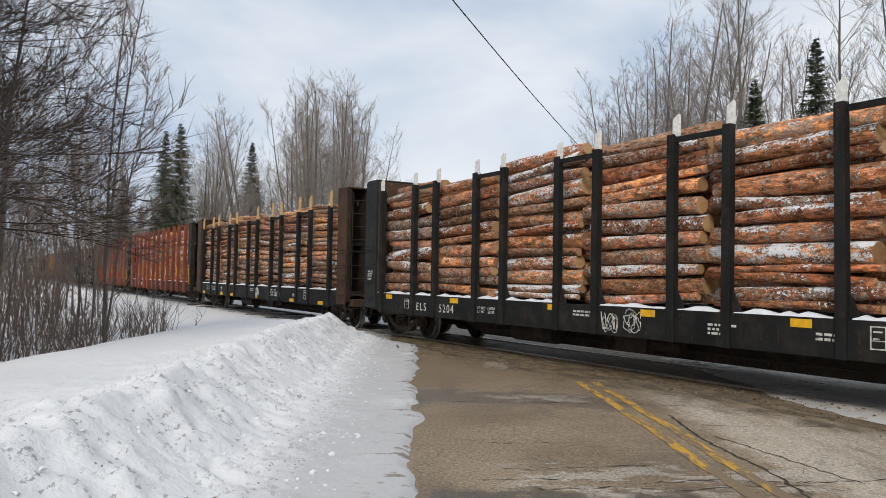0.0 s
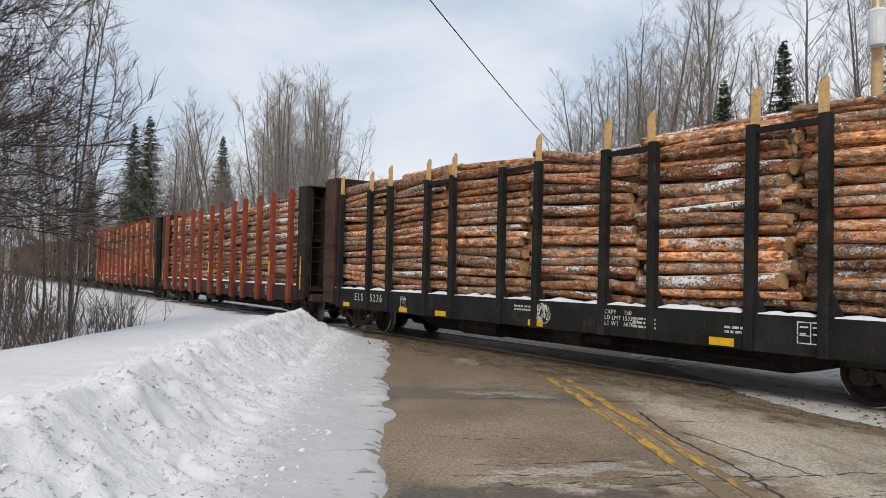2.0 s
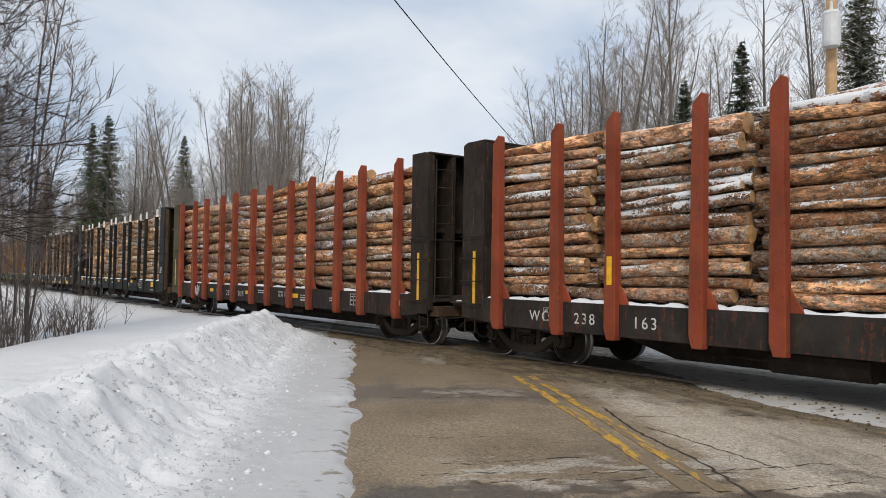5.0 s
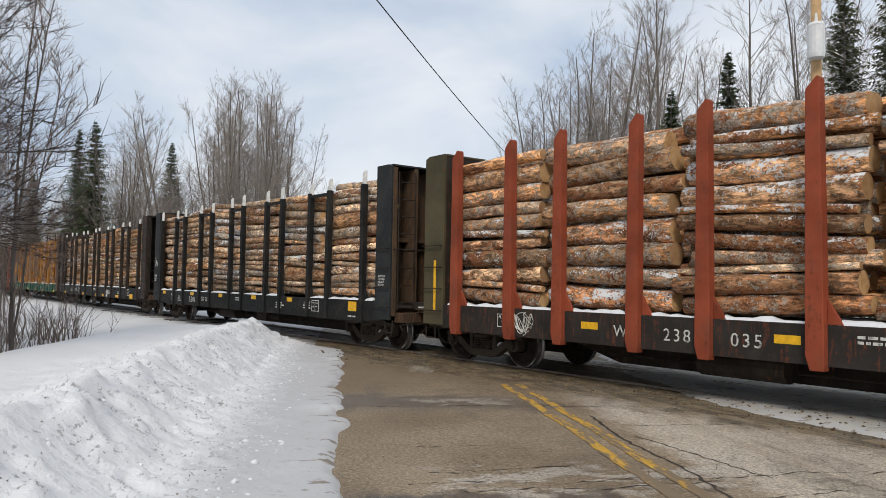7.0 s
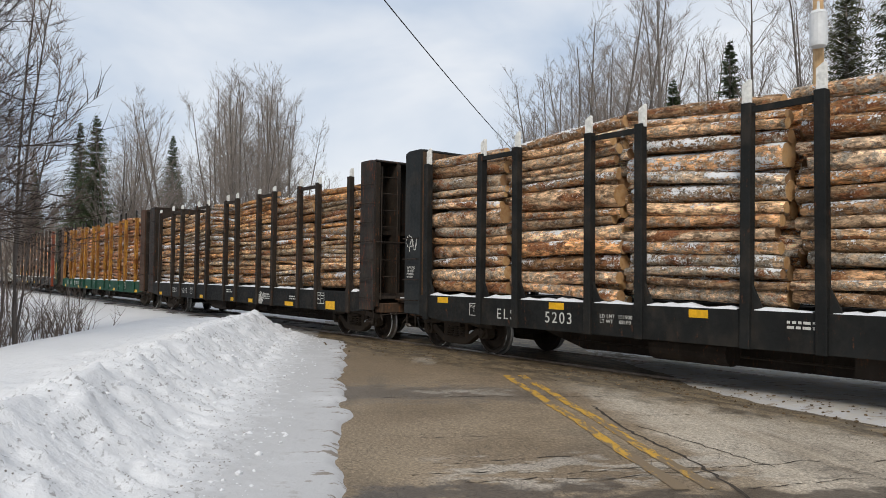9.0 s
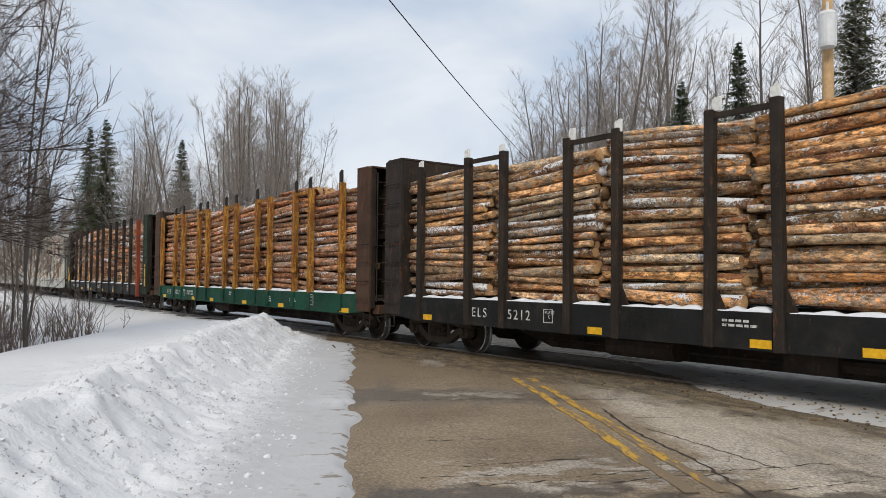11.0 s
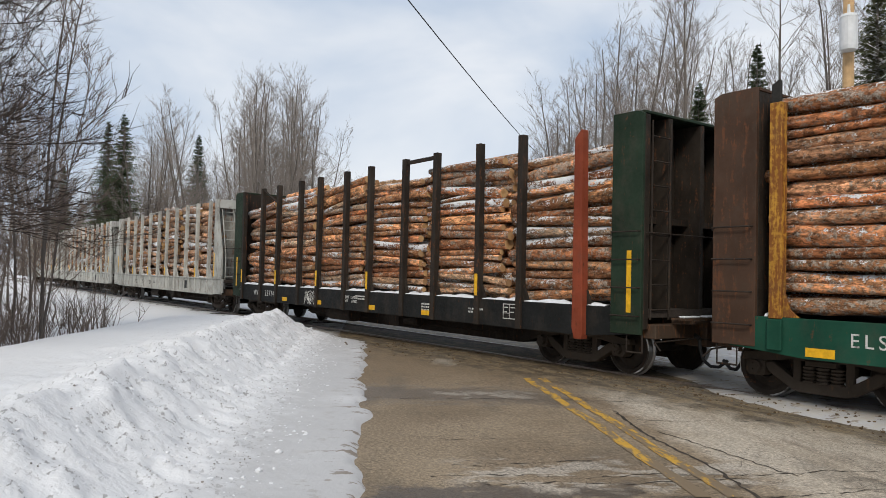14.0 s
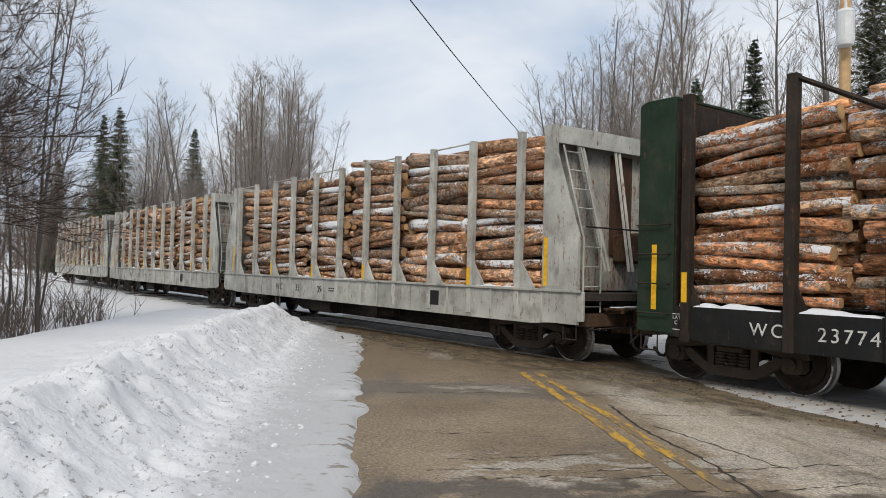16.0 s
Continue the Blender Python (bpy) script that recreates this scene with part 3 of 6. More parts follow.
def build_ground():
    rs = axis_steps((2.0, 22.0, 0.075), 1800)
    ms = axis_steps((-7.5, 6.0, 0.055), 1800)
    R, M = np.meshgrid(rs, ms, indexing="ij")
    Z = ground_height(R, M)
    verts = np.stack([R.ravel(), M.ravel(), Z.ravel()], 1)
    k = len(ms)
    i = (np.arange(len(rs) - 1)[:, None] * k + np.arange(k - 1)[None, :]).ravel()
    faces = np.stack([i, i + k, i + k + 1, i + 1], 1)
    ob = new("ground", raw_mesh("ground", verts.tolist(), faces.tolist(), [SNOW], True))
    ob.matrix_basis = pose(0, 0, 0, 0, 0, ROAD_TURN)
    tagged(ob, "snow-covered ground with a ploughed gritty roadside bank", "ground", kind="structure")


def build_road():
    rs = np.concatenate([np.arange(-40, 2, 2.0), np.arange(2, 24, 0.16), np.arange(24, 160, 3.0)])
    ms = np.arange(-6.08, 0.81, 0.16)
    R, M = np.meshgrid(rs, ms, indexing="ij")
    Z = -0.025 + 0.018 * (fractal(R * 0.5, M * 0.5, 101) - 0.5) - 0.012 * ((M + 2.55) / 2.6) ** 2
    verts = np.stack([R.ravel(), M.ravel(), Z.ravel()], 1)
    k = len(ms)
    i = (np.arange(len(rs) - 1)[:, None] * k + np.arange(k - 1)[None, :]).ravel()
    faces = np.stack([i, i + k, i + k + 1, i + 1], 1)
    road = new("road", raw_mesh("road", verts.tolist(), faces.tolist(), [ROAD], True))
    road.matrix_basis = pose(0, 0, 0, 0, 0, ROAD_TURN)
    tagged(road, "cracked wet muddy asphalt road with worn yellow lines", "road", kind="structure")

    def strip(name, points, half, material, label="", lift=0.006):
        v, f = [], []
        for j, (r, m, w) in enumerate(points):
            q = points[min(j + 1, len(points) - 1)]
            p = points[max(j - 1, 0)]
            d = Vector((q[0] - p[0], q[1] - p[1])).normalized()
            z = -0.025 + float(0.018 * (fractal(np.array(r * 0.5), np.array(m * 0.5), 101) - 0.5)) - 0.012 * ((m + 2.55) / 2.6) ** 2 + lift
            v += [(r - d.y * half * w, m + d.x * half * w, z), (r + d.y * half * w, m - d.x * half * w, z)]
            if j:
                f.append((2 * j - 2, 2 * j - 1, 2 * j + 1, 2 * j))
        ob = new(name, raw_mesh(name, v, f, [material]))
        ob.parent = road
        tagged(ob, label)

    rng = random.Random(5)
    for n in (2.44, 2.68):
        strip("yellow_line", [(r, -n + 0.012 * math.sin(r * 3), 1.0 + 0.12 * rng.uniform(-1, 1)) for r in np.arange(5.3, 11.6, 0.12)], 0.06, LINE, "scuffed yellow centre line")
    for r0, n0, n1, k in ((5.92, 0.5, 6.0, 1), (5.62, 0.9, 3.2, 2), (6.28, 0.7, 2.2, 3), (5.35, 2.5, 5.4, 4), (9.55, 0.4, 3.4, 5), (8.2, 3.0, 5.3, 6), (7.35, 0.3, 1.6, 7)):
        rng = random.Random(k)
        pts, r = [], r0
        for n in np.arange(n0, n1, 0.07):
            r += rng.uniform(-0.045, 0.045)
            pts.append((r, -n, max(0.05, rng.uniform(-0.5, 1.6))))
        strip("crack", pts, 0.0075, CRACK, lift=0.004)
    rng = random.Random(12)
    pts = [(r, -2.86 - 0.05 * math.sin(r * 2.3) + rng.uniform(-0.02, 0.02), rng.uniform(0.5, 1.6)) for r in np.arange(4.6, 8.8, 0.09)]
    strip("crack", pts, 0.013, CRACK, lift=0.004)
    pts = [(r, -3.0 - 0.3 * (7.6 - r) + rng.uniform(-0.03, 0.03), rng.uniform(0.4, 1.2)) for r in np.arange(5.9, 7.6, 0.08)]
    strip("crack", pts, 0.008, CRACK, lift=0.004)


def build_track():
    for side in (-0.7525, 0.7525):
        bm = bmesh.new()
        y = TRACK_Y + side
        prof = [(-0.07, -0.16), (0.07, -0.16), (0.07, -0.145), (0.012, -0.12), (0.012, -0.04), (0.036, -0.03), (0.036, 0.0), (-0.036, 0.0), (-0.036, -0.03), (-0.012, -0.04), (-0.012, -0.12), (-0.07, -0.145)]
        a = [bm.verts.new((-320, y + p, z)) for p, z in prof]
        b = [bm.verts.new((120, y + p, z)) for p, z in prof]
        for i in range(len(prof)):
            bm.faces.new((a[i], a[(i + 1) % 12], b[(i + 1) % 12], b[i]))
        bmesh.ops.recalc_face_normals(bm, faces=bm.faces[:])
        tagged(part("rail", bm, RAIL), "worn steel rail set in snow and asphalt", "rail", "rails of the track", "structure")
    bm = bmesh.new()
    box(bm, -0.11, 0.11, -1.3, 1.3, -0.24, -0.055)
    bevelled(bm, 0.015)
    me = bpy.data.meshes.new("railroad_tie")
    bm.to_mesh(me)
    bm.free()
    me.materials.append(TIE)
    rng = random.Random(8)
    for i in range(60):
        x = -40 + i * 0.62
        if x > -19:
            break
        ob = new("railroad_tie", me)
        ob.matrix_basis = pose(x + rng.uniform(-0.03, 0.03), TRACK_Y, rng.uniform(-0.02, 0.01), 0, 0, rng.uniform(-1, 1))
        tagged(ob, "weathered wooden tie half buried in snow", "railroad tie", "ties of the track", "structure")


def build_lumps():
    """Clods of ploughed snow on the bank's face and the shoulder, and bark litter at the crossing."""
    rng = np.random.RandomState(4)
    ico = bmesh.new()
    bmesh.ops.create_icosphere(ico, subdivisions=1, radius=1)
    base = np.array([v.co for v in ico.verts])
    tri = [[v.index for v in f.verts] for f in ico.faces]
    ico.free()

    def scatter(name, n, pick, size, material, label, category):
        V, F = [], []
        for i in range(n):
            r, m = pick()
            z = max(float(ground_height(np.array(r), np.array(m))), -0.03)
            s = size()
            c = base * (1 + 0.8 * (rng.rand(len(base), 1) - 0.5)) * s * np.array([1, rng.uniform(0.6, 1.2), rng.uniform(0.5, 0.9)])
            t = rng.uniform(0, 6.28)
            c = c @ np.array([[math.cos(t), -math.sin(t), 0], [math.sin(t), math.cos(t), 0], [0, 0, 1]])
            F += [[a + len(V) for a in f] for f in tri]
            V += (c + np.array([r, m, z + 0.05 * s])).tolist()
        ob = new(name, raw_mesh(name, V, F, [material]))
        ob.matrix_basis = pose(0, 0, 0, 0, 0, ROAD_TURN)
        tagged(ob, label, category, kind="stuff")

    scatter("snow_clods", 1500, lambda: (2.5 + 17 * rng.rand() ** 1.4, 0.55 + abs(rng.normal(0.75, 0.65))), lambda: 0.004 + 0.020 * rng.rand() ** 4 + (0.025 if rng.rand() > 0.99 else 0), plain("trodden_snow", (0.68, 0.69, 0.71), 0.8, 0.1, 12, 0, 0.5), "small clods of ploughed white snow on the bank", "snow clods")

    scatter("road_grit", 1100, lambda: (rng.uniform(2.2, 15.0), 0.9 + abs(rng.normal(0.5, 0.55))), lambda: 0.003 + 0.008 * rng.rand() ** 3, plain("dark_grit", (0.24, 0.22, 0.20), 0.9, 0.5, 3), "dark grit thrown over the snowbank by ploughing", "grit")

    def litter():
        x, y = rng.uniform(-15, -1), TRACK_Y - 1.0 - abs(rng.normal(0, 0.7))
        return (RC * x + RS * y, -RS * x + RC * y)

    scatter("bark_litter", 900, litter, lambda: 0.006 + 0.022 * rng.rand() ** 2, plain("bark_litter", (0.12, 0.085, 0.05), 0.9, 0.6, 3), "scattered bark chips and gravel by the crossing", "bark litter")


# ---- log cars ----
LOG_LEN = 2.5
HALF = 1.55
DECK = 1.12
SIZES = (0.11, 0.135, 0.16, 0.19, 0.225, 0.27, 0.33, 0.40)


def log_mesh(dia, seed, bark, sides=10, cuts=8):
    rng = random.Random(seed)
    V, F, I = [], [], []
    taper = rng.uniform(0.05, 0.16)
    bend = rng.uniform(0, 0.04)
    ph = rng.uniform(0, 6.28)
    for k in range(cuts):
        u = k / (cuts - 1)
        r = dia / 2 * (1 - taper * (u - 0.5)) * (1 + rng.uniform(-0.05, 0.05))
        if k in (0, cuts - 1):
            r *= 0.97
        off = bend * math.sin(math.pi * u)
        for i in range(sides):
            a = 2 * math.pi * i / sides
            q = r * (1 + rng.uniform(-0.08, 0.08))
            V.append(((u - 0.5) * LOG_LEN, q * math.cos(a) + off * math.cos(ph), q * math.sin(a) + off * math.sin(ph)))
    for k in range(cuts - 1):
        for i in range(sides):
            a, b = k * sides + i, k * sides + (i + 1) % sides
            F.append((a, b, b + sides, a + sides))
            I.append(0)
    F += [tuple(range(sides))[::-1], tuple((cuts - 1) * sides + i for i in range(sides))]
    I += [1, 1]
    return raw_mesh("log", V, F, [BARKS[bark], SAWN], True, I)


LOGS = {(b, i): [log_mesh(d, 31 * i + 7 * j + len(b), b) for j in range(3)] for b in BARKS for i, d in enumerate(SIZES)}
for meshes in LOGS.values():
    for me in meshes:
        for p in me.polygons[-2:]:
            p.use_smooth = False


def log_stack(seed, x0, x1, dia, spread, bark, top, label, rough=1.0):
    """A stack of short logs between its stakes, in car space. Two columns at the near side are single logs, the rest a core."""
    rng = random.Random(seed)
    stack = new("log_stack")
    tagged(stack, label, "log stack", "log stacks on the train")
    xc, room = (x0 + x1) / 2, x1 - x0
    scale = (room - 0.16) / LOG_LEN
    inner = HALF - 0.16

    def pick():
        d = max(0.10, rng.gauss(dia, spread * 1.25))
        return min(range(len(SIZES)), key=lambda i: abs(SIZES[i] - d))

    tilt_all = rng.uniform(-0.5, 0.5) * rough
    fan = max(-5.0, min(5.0, rng.gauss(0, 2.4) * rough ** 0.6))
    y = -inner
    for column in range(2):
        z = DECK + 0.07
        while True:
            i = pick()
            d = SIZES[i] * rng.uniform(0.92, 1.08)
            if z + d * 0.6 > top + rng.uniform(-0.06, 0.08):
                break
            me = rng.choice(LOGS[bark, i])
            ob = new("log", me)
            ob.parent = stack
            q = d / SIZES[i]
            m = pose(xc + max(-0.14, min(0.14, rng.gauss(0, 0.06 * rough))), y + d / 2 + rng.uniform(0, 0.09), z + d / 2,
                     0, tilt_all + fan * max(0.0, (z - DECK - 0.7) / 1.9) + rng.gauss(0, 1.15 * rough), rng.gauss(0, 0.6))
            flip = pose(0, 0, 0, rng.uniform(0, 360), 0, 180 if rng.random() < 0.5 else 0)
            ob.matrix_basis = m @ flip @ Matrix.Diagonal((scale * rng.uniform(0.965, 1.015), q, q, 1))
            z += d * rng.uniform(0.98, 1.06)
        y += dia * 0.95 + 0.06
    V, F, I = [], [], []
    while y < inner - dia * 0.6:
        z = DECK + 0.07 + rng.uniform(0, 0.08)
        while z + dia * 0.7 < top + rng.uniform(-0.04, 0.10):
            d = dia * rng.uniform(0.8, 1.25)
            dx, b = rng.gauss(0, 0.05), len(V)
            for x in (x0 + 0.09 + dx, x1 - 0.09 + dx):
                V += [(x, y + d / 2 * (1 + math.cos(a)), z + d / 2 * (1 + math.sin(a))) for a in (math.pi * k / 3.5 for k in range(7))]
            F += [(b + k, b + (k + 1) % 7, b + 7 + (k + 1) % 7, b + 7 + k) for k in range(7)]
            F += [tuple(b + k for k in range(6, -1, -1)), tuple(b + 7 + k for k in range(7))]
            I += [0] * 7 + [1, 1]
            z += d * 0.94
        y += dia * 0.97
    core = new("load_core", raw_mesh("load_core", V, F, [BARKS[bark], SAWN], False, I))
    core.parent = stack
    tagged(core, kind="stuff")
    return stack


def wheelset_mesh():
    bm = bmesh.new()
    for s in (-1, 1):
        prof = [(0.06, 0.62), (0.13, 0.66), (0.16, 0.84), (0.19, 0.80), (0.30, 0.755), (0.345, 0.82), (0.402, 0.825), (0.42, 0.815), (0.42, 0.715), (0.448, 0.70), (0.445, 0.67), (0.36, 0.675), (0.32, 0.70), (0.15, 0.69), (0.06, 0.62)]
        mi = [0, 0, 0, 0, 0, 0, 2, 1, 1, 1, 0, 0, 0, 0]
        turned(bm, [(r, y * s) for r, y in prof], 28, mi)
    rod(bm, (0, -0.95, 0), (0, 0.95, 0), 0.075, 12)
    bmesh.ops.recalc_face_normals(bm, faces=bm.faces[:])
    me = bpy.data.meshes.new("wheelset")
    bm.to_mesh(me)
    bm.free()
    for m in (STEEL, TREAD, CHALK):
        me.materials.append(m)
    return me


def truck_meshes():
    """A cast side frame with its open windows, a spring and the bolster."""
    bm = bmesh.new()
    prism(bm, [(-1.13, 0.50), (-1.10, 0.60), (-0.80, 0.615), (-0.40, 0.71), (0.40, 0.71), (0.80, 0.615), (1.10, 0.60), (1.13, 0.50), (0.80, 0.49), (0.42, 0.57), (-0.42, 0.57), (-0.80, 0.49)], -0.075, 0.07)
    prism(bm, [(-0.80, 0.489), (-0.66, 0.50), (-0.33, 0.27), (0.33, 0.27), (0.66, 0.50), (0.80, 0.489), (0.72, 0.36), (0.40, 0.17), (0.30, 0.145), (-0.30, 0.145), (-0.40, 0.17), (-0.72, 0.36)], -0.085, 0.07)
    for c in (-0.34, 0.34):
        box(bm, c - 0.055, c + 0.055, -0.07, 0.065, 0.271, 0.569)
    bevelled(bm, 0.014)
    for s in (-1, 1):
        prism(bm, [(s * 0.76, 0.34), (s * 0.76, 0.50), (s * 1.03, 0.50), (s * 1.05, 0.36), (s * 0.99, 0.30), (s * 0.80, 0.30)], -0.10, 0.08)
        rod(bm, (s * 0.89, -0.16, 0.42), (s * 0.89, -0.09, 0.42), 0.088, 12)
        for k in range(3):
            a = k * 2.09
            rod(bm, (s * 0.89 + 0.05 * math.cos(a), -0.175, 0.42 + 0.05 * math.sin(a)), (s * 0.89 + 0.05 * math.cos(a), -0.155, 0.42 + 0.05 * math.sin(a)), 0.014, 6)
    box(bm, -0.20, 0.20, -0.12, 0.06, 0.50, 0.565)
    bmesh.ops.recalc_face_normals(bm, faces=bm.faces[:])
    side = bpy.data.meshes.new("side_frame")
    bm.to_mesh(side)
    bm.free()
    side.materials.append(CAST)
    bm = bmesh.new()
    prof = [(0.0, 0.272)]
    for k in range(5):
        prof += [(0.055, 0.274 + k * 0.045), (0.083, 0.284 + k * 0.045), (0.083, 0.304 + k * 0.045), (0.055, 0.314 + k * 0.045)]
    prof += [(0.0, 0.498)]
    rings = [[bm.verts.new((r * math.cos(a), r * math.sin(a), z)) for a in (math.pi * i / 5 for i in range(10))] for r, z in prof]
    for p, q in zip(rings, rings[1:]):
        for i in range(10):
            bm.faces.new((p[i], p[(i + 1) % 10], q[(i + 1) % 10], q[i]))
    bmesh.ops.remove_doubles(bm, verts=bm.verts[:], dist=1e-5)
    bmesh.ops.recalc_face_normals(bm, faces=bm.faces[:])
    spring = bpy.data.meshes.new("spring")
    bm.to_mesh(spring)
    bm.free()
    spring.materials.append(CAST)
    bm = bmesh.new()
    box(bm, -0.2, 0.2, -1.0, 1.0, 0.50, 0.68)
    box(bm, -0.55, 0.55, -0.5, 0.5, 0.34, 0.42)
    bevelled(bm, 0.02)
    bolster = bpy.data.meshes.new("bolster")
    bm.to_mesh(bolster)
    bm.free()
    bolster.materials.append(STEEL)
    return side, spring, bolster


def caught_snow():
    """Snow packed in one of the side frame's windows."""
    bm = bmesh.new()
    prism(bm, [(0.41, 0.325), (0.41, 0.40), (0.47, 0.44), (0.55, 0.435), (0.53, 0.41)], -0.05, 0.05)
    bmesh.ops.recalc_face_normals(bm, faces=bm.faces[:])
    me = bpy.data.meshes.new("frame_snow")
    bm.to_mesh(me)
    bm.free()
    me.materials.append(CLEAN)
    return me


FRAME_SNOW = caught_snow()
WHEELSET = wheelset_mesh()
SIDE_FRAME, SPRINGS, BOLSTER = truck_meshes()
wheel_sets = []          # (wheelset, its x in the truck, first angle)


def add_truck(car, x):
    truck = new("truck", BOLSTER)
    truck.parent = car
    truck.matrix_basis = pose(x, 0, 0)
    for s in (-1, 1):
        part("side_frame", SIDE_FRAME, None, truck, at=pose(0, s * 0.98, 0, 0, 0, 0 if s < 0 else 180))
        for k in (-0.18, 0.0, 0.18):
            part("spring", SPRINGS, None, truck, at=pose(k, s * 1.02, 0))
        part("frame_snow", FRAME_SNOW, None, truck, "snow caught in the side frame", at=pose(0, s * 0.98, 0, 0, 0, 0 if s < 0 else 180))
        ob = part("wheelset", WHEELSET, None, truck, "steel wheels with a frosted rim", at=(s * 0.89, 0, 0.42))
        wheel_sets.append((ob, s * 0.89, random.Random(len(wheel_sets)).uniform(0, 360)))


def bulkhead(car, end, inner, outer, top, paint, label, inside, rungs=4):
    """The end wall of a log car: a steel box open to the outside, with ribs, a ladder and rungs. end: 1 front, -1 rear."""
    e = end
    bm = bmesh.new()

    def slab(a, b, y0, y1, z0, z1):
        box(bm, min(e * a, e * b), max(e * a, e * b), y0, y1, z0, z1)

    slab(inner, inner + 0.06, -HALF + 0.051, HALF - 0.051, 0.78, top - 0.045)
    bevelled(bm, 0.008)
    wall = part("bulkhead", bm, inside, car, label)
    for s in (-1, 1):
        bm = bmesh.new()
        y0, y1 = sorted((s * (HALF + 0.01), s * (HALF - 0.05)))
        prism(bm, [(e * inner, 0.72), (e * inner, top), (e * (outer - 0.12), top), (e * outer, top - 0.05), (e * outer, 0.72)], y0, y1)
        bevelled(bm, 0.008)
        part("side_plate", bm, paint, wall)
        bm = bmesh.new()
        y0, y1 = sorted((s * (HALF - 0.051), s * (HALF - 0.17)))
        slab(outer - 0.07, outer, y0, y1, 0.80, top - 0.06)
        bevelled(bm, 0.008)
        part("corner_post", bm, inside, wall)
    bm = bmesh.new()
    slab(inner - 0.005, outer - 0.02, -HALF + 0.051, HALF - 0.051, top - 0.04, top + 0.004)
    bevelled(bm, 0.008)
    part("top_plate", bm, paint, wall)
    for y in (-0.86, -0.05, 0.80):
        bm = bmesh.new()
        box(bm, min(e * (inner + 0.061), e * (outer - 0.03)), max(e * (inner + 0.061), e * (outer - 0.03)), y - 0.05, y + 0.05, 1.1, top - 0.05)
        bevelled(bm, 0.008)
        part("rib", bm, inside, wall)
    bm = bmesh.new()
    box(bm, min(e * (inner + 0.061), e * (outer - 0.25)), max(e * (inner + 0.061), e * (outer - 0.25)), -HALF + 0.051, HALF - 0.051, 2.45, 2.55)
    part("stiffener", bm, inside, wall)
    bm = bmesh.new()
    for y in (-1.36, -0.93):
        rod(bm, (e * (outer + 0.02), y, 0.95), (e * (outer + 0.02), y, top - 0.15), 0.016)
    for k in range(8):
        z = 1.1 + k * 0.38
        if z < top - 0.2:
            rod(bm, (e * (outer + 0.02), -1.36, z), (e * (outer + 0.02), -0.93, z), 0.013)
    part("ladder", bm, STEEL, wall)
    for k in range(rungs):
        z = 1.0 + k * 0.43
        bm = bmesh.new()
        xa, xb = e * (inner + 0.05), e * (outer - 0.03)
        rod(bm, (xa, -HALF - 0.075, z), (xb, -HALF - 0.075, z), 0.012)
        rod(bm, (xa, -HALF - 0.075, z), (xa, -HALF, z), 0.012)
        rod(bm, (xb, -HALF - 0.075, z), (xb, -HALF, z), 0.012)
        part("grab_iron", bm, STEEL, wall)
    bm = bmesh.new()
    rod(bm, (e * (outer + 0.05), -1.5, 2.27), (e * (outer + 0.05), 1.5, 2.27), 0.014)
    part("hand_rail", bm, STEEL, wall)
    return wall


